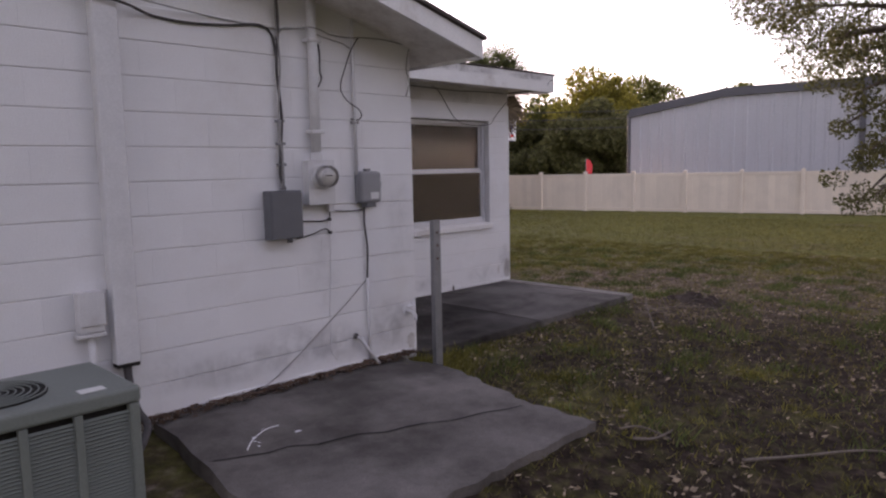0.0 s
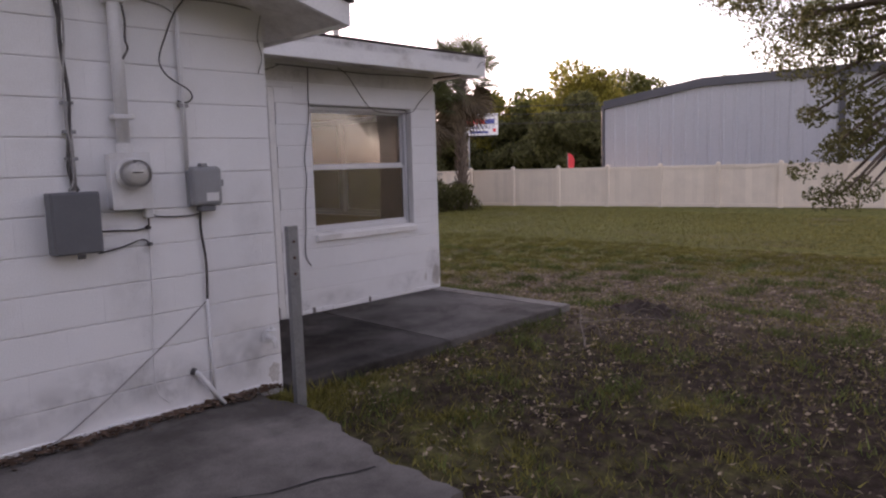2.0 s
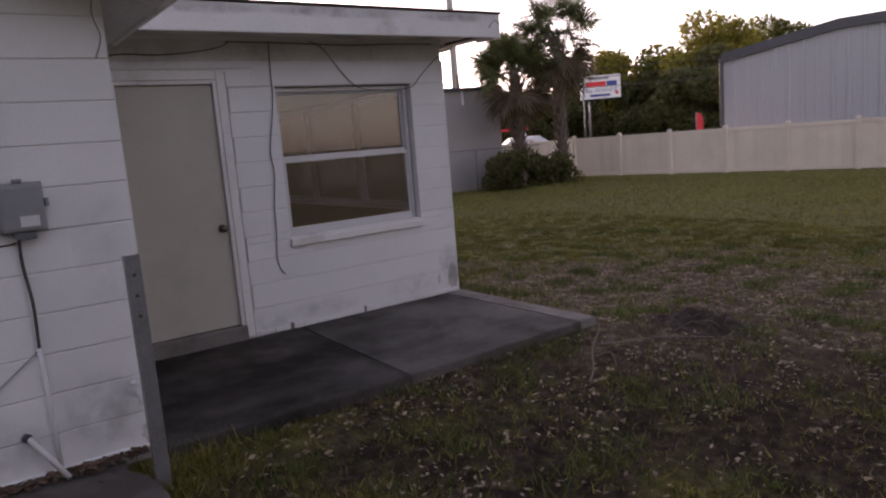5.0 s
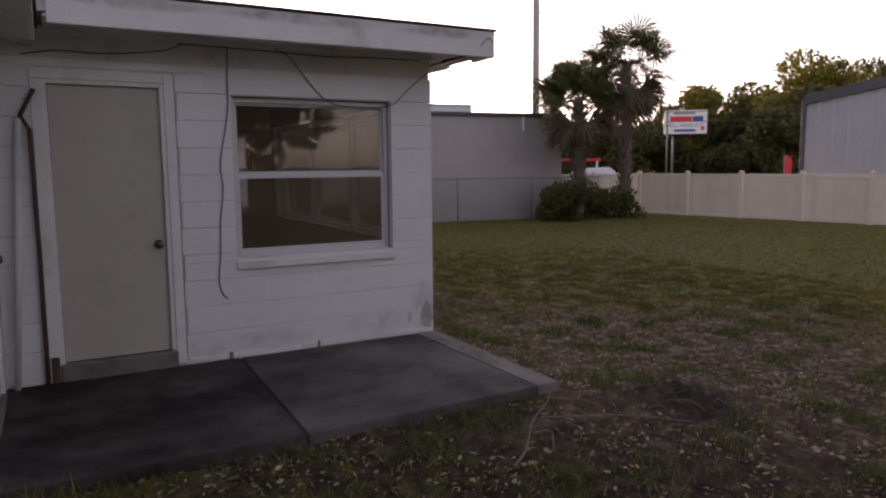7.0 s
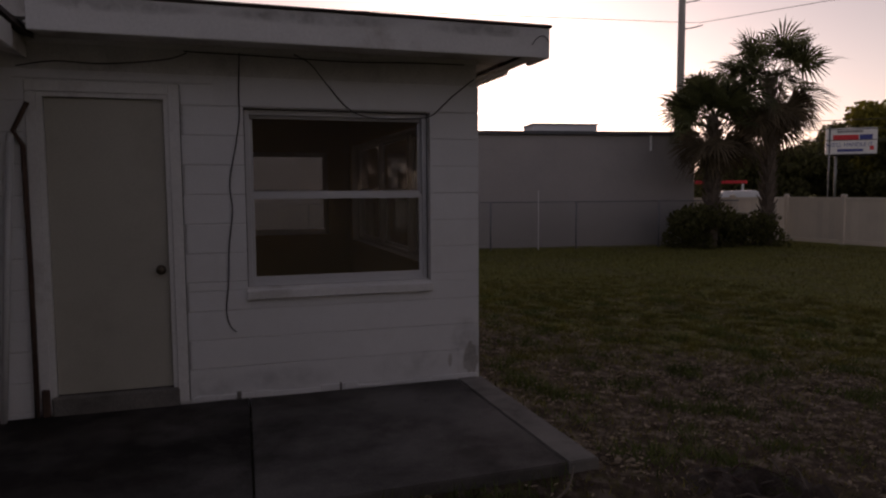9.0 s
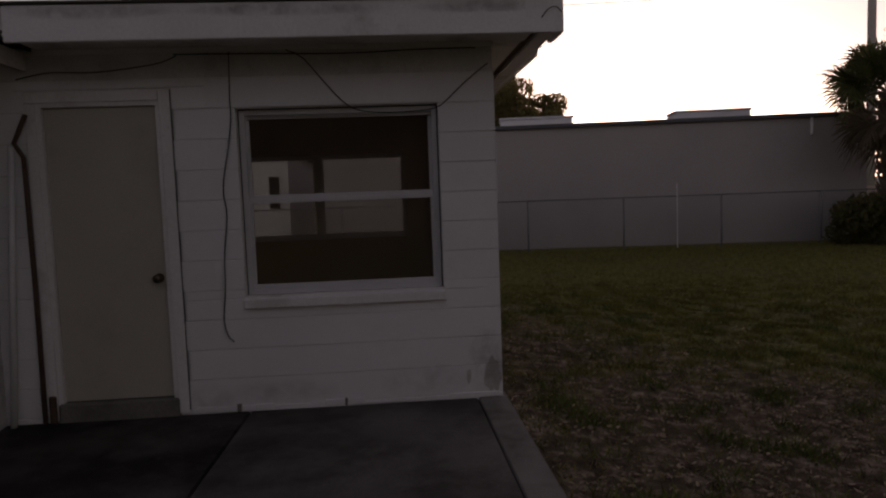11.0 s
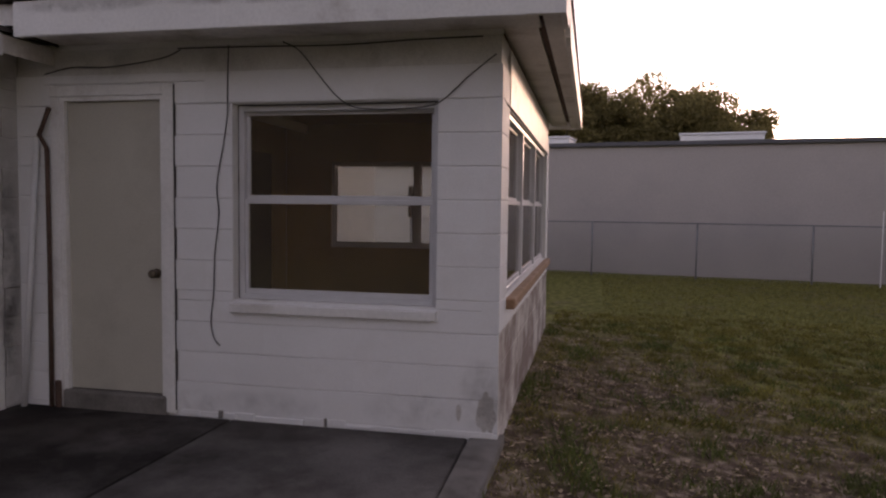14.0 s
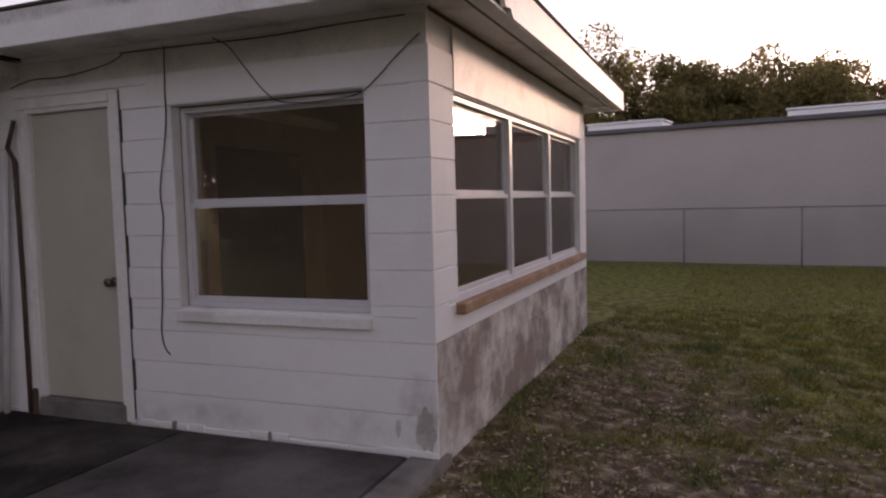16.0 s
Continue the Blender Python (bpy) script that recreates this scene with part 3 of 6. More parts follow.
def door_window_wall():
    d = tagged(new("door_1"), "closed cream painted flush door in white frame", "door", kind="structure")
    x0, x1, z0, z1 = 4.237, 4.958, 0.282, 2.246
    part("leaf", box(x0, x1, HY1 + 0.03, HY1 + 0.07, z0, z1, 0.003), M_DOOR, d)
    part("jamb", box(x1 + 0.002, x1 + 0.03, HY1 - 0.004, HY1 + 0.12, 0.14, z1 + 0.03), M_TRIM, d)
    part("jamb", box(x0 - 0.035, x0 - 0.002, HY1 - 0.004, HY1 + 0.12, 0.14, z1 + 0.03), M_TRIM, d)
    part("head", box(x0 - 0.002, x1 + 0.002, HY1 - 0.004, HY1 + 0.12, z1 + 0.003, z1 + 0.03), M_TRIM, d)
    part("casing", box(x1 + 0.03, x1 + 0.102, HY1 - 0.018, HY1 + 0.012, 0.17, z1 + 0.102, 0.004), M_TRIM, d)
    part("casing", box(4.135, x0 - 0.036, HY1 - 0.014, HY1 + 0.012, 0.17, z1 + 0.029, 0.004), M_TRIM, d)
    part("casing", box(4.135, x1 + 0.029, HY1 - 0.018, HY1 + 0.012, z1 + 0.031, z1 + 0.102, 0.004), M_TRIM, d)
    part("threshold", box(x0 - 0.03, x1 + 0.04, HY1 - 0.03, HY1 + 0.12, 0.12, 0.277, 0.01), M_CONC2, d, "worn concrete threshold")
    # solid dark strips paint the shade of the gaps beside casing and under leaf
    part("gap", box(x1 + 0.1025, x1 + 0.107, HY1 - 0.01, HY1 + 0.011, 0.19, z1 + 0.1), M_CABLE, d, "dark strip painting the gap shadow beside the casing")
    part("gap", box(x0, x1, HY1 + 0.034, HY1 + 0.066, z0 - 0.008, z0 - 0.0005), M_DARK, d)
    knob((4.905, HY1 + 0.03, 1.098), (0, -1, 0), d)


def door_recess():
    d = tagged(new("door_3"), "closed white painted flush door in porch recess", "door", kind="structure")
    y0, y1, z0, z1 = 4.96, 5.72, 0.2, 2.21
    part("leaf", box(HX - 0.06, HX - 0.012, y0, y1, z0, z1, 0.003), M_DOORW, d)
    for a, b in ((y0 - 0.09, y0 - 0.003), (y1 + 0.003, y1 + 0.09)):
        part("casing", box(HX - 0.1, HX + 0.010, a, b, 0.14, z1 + 0.09, 0.004), M_TRIM, d)
    part("casing", box(HX - 0.1, HX + 0.012, y0 - 0.003, y1 + 0.003, z1 + 0.012, z1 + 0.09, 0.004), M_TRIM, d)
    part("threshold", box(HX - 0.1, HX + 0.02, y0, y1, 0.12, 0.195, 0.008), M_CONC2, d)
    # dark filler paints the shade in the slit over the leaf
    part("gap", box(HX - 0.058, HX - 0.02, y0, y1, z1 + 0.0005, z1 + 0.0115), M_DARK, d, "dark strip painting the gap shadow above the leaf")
    knob((HX - 0.012, 5.66, 1.09), (1, 0, 0), d)


def hung_window(name, label, m, w, h, inner=True):
    """Single-hung aluminium window, local x along the wall, -y outside, z up from the opening's foot."""
    root = tagged(new(name), label, "window", kind="structure")
    root.matrix_world = m
    f = 0.035
    for nm, b in (("frame_side", (0, f, 0.03, 0.12, 0, h)), ("frame_side", (w - f, w, 0.03, 0.12, 0, h)), ("frame_head", (f, w - f, 0.03, 0.12, h - f, h)), ("frame_foot", (f, w - f, 0.03, 0.12, 0, f))):
        part(nm, box(*b, 0.003), M_ALU, root)
    mid = h * 0.52
    for nm, zz0, zz1, yy in (("upper_sash", mid - 0.004, h - f, 0.075), ("lower_sash", f, mid + 0.002, 0.045)):
        s = part(nm, box(f, w - f, yy, yy + 0.02, zz0, zz0 + 0.032, 0.002), M_ALU, root)
        part("rail", box(f, w - f, yy, yy + 0.02, zz1 - (0.03 if nm == "lower_sash" else 0.022), zz1, 0.002), M_ALU, s)
        for a, b in ((f, f + 0.022), (w - f - 0.022, w - f)):
            part("stile", box(a, b, yy - 0.001, yy + 0.021, zz0 + 0.0325, zz1 - 0.0305, 0.002), M_ALU, s)
        pane = part("pane", box(f + 0.02, w - f - 0.02, yy + 0.008, yy + 0.012, zz0 + 0.03, zz1 - 0.02), M_GLASS, s, "dusty clear glass with a painted reflection veil")
        pane.visible_shadow = False
    return root


def window_porch():
    w, h = W_W[1] - W_W[0], W_W[3] - W_W[2]
    r = hung_window("window_1", "white aluminium single-hung window with dark interior behind", Matrix.Translation((W_W[0] + 0.008, HY1 + 0.045, W_W[2] + 0.012)), w - 0.016, h - 0.02)
    part("reveal_and_shadow_line", box(-0.008, w - 0.008, -0.03, 0.12, -0.018, -0.002), M_TRIM, r, "painted sloping reveal under the frame")
    # thin dark strips paint the shadow outline at the frame's sides and head
    for x_ in (-0.0075, w - 0.0155):
        part("reveal_and_shadow_line", box(x_, x_ + 0.007, 0.035, 0.12, 0.0, h - 0.022), M_CABLE, r)
    part("reveal_and_shadow_line", box(-0.007, w - 0.009, 0.035, 0.12, h - 0.0195, h - 0.0125), M_CABLE, r)
    part("window_sill", box(-0.016, w + 0.002, -0.085, -0.034, -0.082, -0.02, 0.006), M_TRIM, r, "white projecting sill")


def window_side():
    h, n = W_S[3] - W_S[2], 3
    each = (W_S[1] - W_S[0]) / n
    for i in range(n):
        m = Matrix.Translation((HXE, W_S[0] + i * each, W_S[2])) @ pose(0, 0, 0, 0, 0, 90)
        hung_window("window_%d" % (2 + i), "aluminium single-hung window of the side row of three", m, each, h)
    setting("window_sill", box(HXE - TH, HXE + 0.06, W_S[0] - 0.04, W_S[1] + 0.04, W_S[2] - 0.07, W_S[2] - 0.002, 0.008), M_WOOD, "long bare brown wooden sill under the side windows", "window sill")


def window_far():
    w, h = (W_F[1] - W_F[0]) / 2, W_F[3] - W_F[2]
    for i in range(2):
        hung_window("window_%d" % (5 + i), "aluminium window in the far wall of the sun room", Matrix.Translation((W_F[0] + i * w, HYE - TH, W_F[2])), w, h)


door_window_wall()
door_recess()
window_porch()
window_side()
window_far()

# ---- concrete ----
pav = tagged(new("pavement_porch"), "stained grey concrete porch slab with cracked joints", "concrete slab", kind="structure")
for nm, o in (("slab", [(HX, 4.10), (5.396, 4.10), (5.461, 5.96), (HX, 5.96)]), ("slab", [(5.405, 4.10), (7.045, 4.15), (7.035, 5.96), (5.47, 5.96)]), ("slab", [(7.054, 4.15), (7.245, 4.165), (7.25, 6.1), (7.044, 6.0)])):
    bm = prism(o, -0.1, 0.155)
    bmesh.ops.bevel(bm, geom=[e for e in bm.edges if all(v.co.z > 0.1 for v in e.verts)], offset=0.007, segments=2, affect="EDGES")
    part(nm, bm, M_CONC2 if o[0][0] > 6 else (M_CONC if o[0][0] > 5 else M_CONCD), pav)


def ragged(a, b, n, amp, seed):
    rnd = random.Random(seed)
    return [(a[0] + (b[0] - a[0]) * k / n + rnd.uniform(-amp, amp), a[1] + (b[1] - a[1]) * k / n + rnd.uniform(-amp, amp)) for k in range(n)]


o = ragged((1.68, 4.14), (1.5, 2.30), 7, 0.03, 1) + ragged((1.5, 2.30), (3.61, 2.32), 30, 0.014, 2) + ragged((3.61, 2.32), (3.57, 2.8), 8, 0.02, 3) + ragged((3.57, 2.8), (3.72, 3.6), 12, 0.025, 4) + ragged((3.72, 3.6), (3.64, 4.14), 4, 0.03, 5) + ragged((3.64, 4.14), (1.68, 4.14), 12, 0.015, 6)
bm = prism(o, -0.12, 0.0)
for v in bm.verts:
    if v.co.z > -0.05:
        v.co.z = 0.070 + 0.045 * (v.co.y - 2.33)
setting("pavement_side", bm, M_PAD, "cracked weathered concrete pad beside the house wall", "concrete slab")
rnd = random.Random(9)


def pad_z(y):
    return 0.072 + 0.045 * (y - 2.33)


crack = [(1.66 + 0.13 * k, 3.42 - 0.045 * k + rnd.uniform(-0.03, 0.03)) for k in range(15)]
bm = bmesh.new()
for (xa, ya), (xb, yb) in zip(crack, crack[1:]):
    w = 0.004 + rnd.random() * 0.006
    q = [bm.verts.new((x_, y_ + s, pad_z(y_ + s) + 0.0025)) for x_, y_, s in ((xa, ya, -w), (xb, yb, -w), (xb, yb, w), (xa, ya, w))]
    bm.faces.new(q)
setting("trim_crack", bm, M_DARK, "dark crack running across the concrete pad", "crack")
bm = bmesh.new()
for k in range(6):
    cx, cy, rr = 2.13 + rnd.uniform(-0.2, 0.14), 3.5 + rnd.uniform(-0.1, 0.14), rnd.uniform(0.005, 0.016)
    bmesh.ops.create_circle(bm, cap_ends=True, segments=9, radius=rr, matrix=Matrix.Translation((cx, cy, pad_z(cy) + 0.002)) @ Matrix.Diagonal((rnd.uniform(0.8, 1.8), 1, 1, 1)))
join(bm, tube([(1.86, 3.42, pad_z(3.42)), (1.95, 3.52, pad_z(3.52)), (2.08, 3.6, pad_z(3.6)), (2.17, 3.6, pad_z(3.6))], 0.0045, smooth_steps=4, seg=5))
setting("trim_paint_spill", bm, M_WHITE, "white paint spill on the concrete pad", "paint spill")

# ---- things on the meter wall ----


def panel_box():
    t = thing("electrical_panel", (2.618, HY0, 1.342), "dark grey steel electrical panel on the block wall", "electrical box")
    part("body", box(-0.122, 0.122, -0.10, -0.002, -0.163, 0.163, 0.008, seg=2), M_GREY, t)
    part("door", box(-0.118, 0.118, -0.112, -0.1015, -0.158, 0.158, 0.005), M_GREY, t)
    part("latch", box(-0.02, 0.02, -0.125, -0.1125, -0.185, -0.16, 0.003), M_CABLE, t)


def meter():
    t = thing("electric_meter", (2.925, HY0, 1.552), "round glass electric meter on white socket box", "electric meter")
    part("socket_box", box(-0.108, 0.108, -0.075, -0.002, -0.152, 0.152, 0.006, seg=2), M_METER, t)
    part("lid_rim", box(-0.112, 0.112, -0.082, -0.0755, -0.156, 0.156, 0.002), M_METER, t)
    m = pose(0, -0.082, 0.04, 90, 0, 0)
    part("ring", lathe([(0.088, 0), (0.088, 0.02), (0.08, 0.026), (0.078, 0.028)], m, 28), M_METER, t, smooth=False)
    part("meter_body", lathe([(0.06, 0.0), (0.06, 0.075), (0.055, 0.082), (0.002, 0.083)], m, 24), M_GLASSY, t)
    g = part("glass_cover", lathe([(0.075, 0.028), (0.075, 0.09), (0.068, 0.105), (0.004, 0.11)], m, 28), M_METERGLASS, t, "clear glass cover", True)
    g.visible_shadow = False
    part("dial", box(-0.04, 0.04, -0.1675, -0.166, 0.035, 0.065), M_LABEL, t, "pale dial plate")
    part("barcode", box(-0.03, 0.03, -0.1685, -0.1677, 0.042, 0.05), M_CABLE, t)


def phone_box():
    t = thing("telephone_box", (3.372, HY0, 1.502), "grey plastic telephone junction box on the wall", "junction box")
    bm = box(-0.093, 0.093, -0.085, -0.002, -0.11, 0.116, 0.02, seg=3)
    part("cover", bm, M_GREYL, t)
    part("back_plate", box(-0.101, 0.101, -0.03, -0.001, -0.115, 0.121, 0.004), M_GREYL, t)
    part("label", box(-0.015, 0.065, -0.0865, -0.0855, -0.085, -0.035), M_METER, t, "worn pale label")
    part("lug", box(-0.02, 0.02, -0.05, -0.005, 0.122, 0.14, 0.003), M_GREYL, t)
    part("lug", box(0.102, 0.12, -0.05, -0.005, 0.0, 0.04, 0.003), M_GREYL, t)
    part("cable_entry", box(-0.045, 0.045, -0.075, -0.004, -0.145, -0.111, 0.004), M_GREY, t)


panel_box()
meter()
phone_box()

c = thing("service_conduit", (2.912, HY0 - 0.045, 1.708), "white painted service mast conduit above the meter", "conduit")
part("pipe", tube([(0, 0, 0), (0, 0, 1.12)], 0.034, seg=14), M_PVC, c, smooth=True)
for z in (0.18, 0.80):
    part("strap", box(-0.055, 0.055, -0.037, 0.04, z, z + 0.025, 0.004), M_PVC, c)
part("coupling", tube([(0, 0, 0), (0, 0, 0.05)], 0.042, seg=14), M_PVC, c)
c = thing("wall_conduit", (2.642, HY0 - 0.022, 1.51), "grey stained conduit with dark cables above the panel", "conduit")
part("pipe", tube([(0, 0, 0), (0.0, 0, 0.45)], 0.016, seg=10), M_CABLEG, c, smooth=True)
part("cable", tube([(0.02, 0, 0.0), (-0.02, -0.01, 0.1), (-0.005, -0.01, 0.3), (0.01, -0.01, 0.5), (-0.005, 0, 0.8), (0.02, 0, 1.12), (0.0, 0, 1.36)], 0.010, smooth_steps=5, seg=7), M_CABLE, c, "dark weathered cable", True)
part("cable", tube([(-0.03, -0.01, 0.0), (0.0, -0.015, 0.1), (-0.015, -0.015, 0.5), (0.015, -0.01, 0.85), (0.0, 0, 1.15), (0.015, 0, 1.36)], 0.006, smooth_steps=5, seg=7), M_CABLEG, c, "grey cable", True)
for z in (0.16, 0.3, 0.45):
    part("strap", box(-0.03, 0.03, -0.018, 0.02, z, z + 0.018, 0.003), M_GREYL, c)
c = thing("thin_conduit", (3.28, HY0 - 0.02, 1.6), "thin white painted conduit down to the telephone box", "conduit")
part("pipe", tube([(0, 0, 0), (0, 0, 1.12)], 0.013, seg=9), M_PVC, c, smooth=True)
part("strap", box(-0.03, 0.03, -0.012, 0.018, 0.37, 0.39, 0.003), M_CABLEG, c)
c = thing("drop_conduit", (3.35, HY0 - 0.018, 0.14), "thin conduit and black cable from telephone box to ground", "conduit")
part("pipe", tube([(0.01, 0, 0), (0, 0, 0.68)], 0.011, seg=9), M_PVC, c, smooth=True)
part("cable", tube([(0, 0, 0.66), (0.005, -0.008, 0.9), (-0.01, 0, 1.1), (-0.005, 0, 1.24)], 0.008, smooth_steps=4, seg=7), M_CABLE, c, smooth=True)


def cable(name, pts, r, label, material=M_CABLE):
    tagged(mesh_ob(name, tube(pts, r * 0.75, smooth_steps=6, seg=6), material, None, True), label, "cable")


YC = HY0 - 0.014
cable("cable", [(-0.2, YC, 2.60), (0.8, YC, 2.62), (1.3, YC, 2.61), (1.43, YC - 0.09, 2.60), (1.63, YC - 0.09, 2.575), (1.82, YC, 2.548), (2.02, YC, 2.534), (2.3, YC, 2.553), (2.52, YC, 2.582), (2.615, YC, 2.53), (2.64, YC, 2.40)], 0.011, "black cable sagging along the wall top")
cable("cable", [(-0.2, YC, 2.64), (0.8, YC, 2.64), (1.43, YC - 0.1, 2.625), (1.63, YC - 0.1, 2.615), (2.2, YC, 2.59), (2.66, YC, 2.575), (2.88, YC - 0.075, 2.60), (3.1, YC, 2.585), (3.26, YC - 0.02, 2.58), (3.38, YC, 2.598), (3.6, YC, 2.605), (3.84, YC, 2.585)], 0.006, "thin grey cable along the wall top", M_CABLEG)
cable("cable", [(2.64, YC, 2.50), (2.70, YC, 2.58), (2.80, YC, 2.595), (2.86, YC - 0.03, 2.595)], 0.007, "grey cable bridging to the mast", M_CABLEG)
cable("cable", [(2.95, YC - 0.02, 2.57), (3.10, YC, 2.551), (3.2, YC, 2.535), (3.26, YC - 0.01, 2.50)], 0.005, "thin grey cable from the mast", M_CABLEG)
cable("cable", [(3.33, YC - 0.02, 2.592), (3.26, YC - 0.02, 2.50), (3.20, YC - 0.02, 2.37), (3.152, YC - 0.02, 2.24), (3.17, YC - 0.02, 2.17), (3.222, YC - 0.02, 2.122), (3.31, YC - 0.02, 2.075), (3.335, YC - 0.02, 2.03), (3.30, YC - 0.02, 1.998), (3.25, YC, 2.005)], 0.006, "black cable loop hanging beside thin conduit")
cable("cable", [(3.363, YC, 0.82), (3.16, YC, 0.66), (2.96, YC, 0.518), (2.763, YC, 0.377), (2.60, YC, 0.272), (2.501, YC, 0.213), (2.34, YC - 0.03, 0.165)], 0.0055, "grey cable running diagonally down the wall", M_CABLEG)
cable("cable", [(2.74, YC, 1.285), (2.85, YC, 1.282), (2.95, YC, 1.275), (3.02, YC, 1.29), (3.03, YC, 1.34), (3.035, YC, 1.40)], 0.007, "short dark cable below the meter")
cable("cable", [(2.74, YC, 1.165), (2.86, YC, 1.185), (2.96, YC, 1.215), (3.0, YC, 1.215), (3.025, YC, 1.19)], 0.006, "short dark cable below the meter")
cable("cable", [(3.03, YC, 1.37), (3.08, YC, 1.345), (3.19, YC, 1.335), (3.29, YC, 1.335), (3.35, YC, 1.345)], 0.006, "short cable between meter and telephone box")
cable("cable", [(3.035, YC, 1.4), (3.025, YC, 1.19), (3.016, YC, 0.911), (2.998, YC, 0.6), (2.994, YC, 0.365), (3.02, YC, 0.29), (3.07, YC, 0.236)], 0.005, "painted-over cable below the meter", M_PVC)
cable("cable", [(2.955, YC - 0.04, 2.5), (2.965, YC - 0.04, 2.42), (2.955, YC - 0.05, 2.32), (2.965, YC - 0.05, 2.27), (2.93, YC - 0.06, 2.21)], 0.008, "black cable end taped to the mast")
cable("cable", [(3.84, YC, 2.56), (3.81, YC, 2.42), (3.835, YC, 2.3), (3.80, YC, 2.2)], 0.005, "loose thin cable near the wall corner", M_CABLEG)
for x_, z_ in ((3.025, 1.19), (3.022, 1.285), (3.027, 1.385)):
    tagged(mesh_ob("cable_clip", box(x_ - 0.012, x_ + 0.012, HY0 - 0.03, HY0 - 0.002, z_ - 0.01, z_ + 0.01, 0.003), M_CABLE), "small black cable clip on the block wall", "cable clip", "cable clips below the meter")
tagged(mesh_ob("ground_clamp", box(3.0, 3.05, HY0 - 0.05, HY0 - 0.002, 1.34, 1.396, 0.006), M_METER), "small pale hub under the meter socket", "clamp")

t = thing("hose_spigot", (3.76, HY0, 0.50), "white painted hose spigot low on the wall", "spigot")
part("flange", lathe([(0.045, 0), (0.045, 0.008), (0.02, 0.012), (0.018, 0.05)], pose(0, 0, 0, 90, 0, 0), 16), M_PVC, t)
part("spout", tube([(0, -0.04, 0), (0, -0.08, -0.005), (0, -0.1, -0.03), (0, -0.1, -0.06)], 0.016, seg=9, smooth_steps=3), M_PVC, t, smooth=True)
part("handle", lathe([(0.034, 0), (0.034, 0.008), (0.01, 0.01), (0.008, 0.03)], pose(0, -0.06, 0.045, 0, 0, 0), 10), M_PVC, t)
t = thing("drain_stub", (3.232, HY0, 0.385), "white plastic drain pipe leaning out of the wall", "pipe")
part("pipe", tube([(0, 0.01, 0.0), (0.02, -0.03, -0.01), (0.15, -0.09, -0.225)], 0.015, seg=10), M_PVC, t, smooth=True)
part("end_cap", tube([(-0.005, 0.004, 0.005), (0.012, -0.014, -0.003)], 0.022, seg=10), M_CABLE, t)

t = thing("line_cover", (1.53, HY0, 0.55), "white vertical line cover duct on the wall", "duct")
part("cover", box(-0.068, 0.068, -0.085, -0.001, 0.0, 2.2, 0.006), M_PVC, t)
part("opening", box(-0.062, 0.062, -0.08, -0.002, -0.02, -0.001), M_DARK, t, "near-black plate painting the shaded lower end")
part("line", tube([(0.0, -0.045, 0.0), (0.0, -0.06, -0.12), (0.02, -0.1, -0.28), (0.05, -0.16, -0.37), (-0.1, -0.4, -0.4)], 0.024, smooth_steps=4), M_CABLE, t, smooth=True)
t = thing("disconnect_box", (1.348, HY0, 0.86), "white painted disconnect box on the wall", "electrical box")
part("body", box(-0.066, 0.066, -0.08, -0.002, -0.10, 0.13, 0.006), M_METER, t)
part("cover", box(-0.07, 0.07, -0.09, -0.0805, -0.06, 0.135, 0.004), M_METER, t)
part("hasp", box(-0.08, 0.07, -0.086, -0.004, -0.125, -0.103, 0.004), M_METER, t)
part("pipe", tube([(0, -0.04, -0.1), (0, -0.04, -0.5)], 0.02), M_PVC, t, smooth=True)


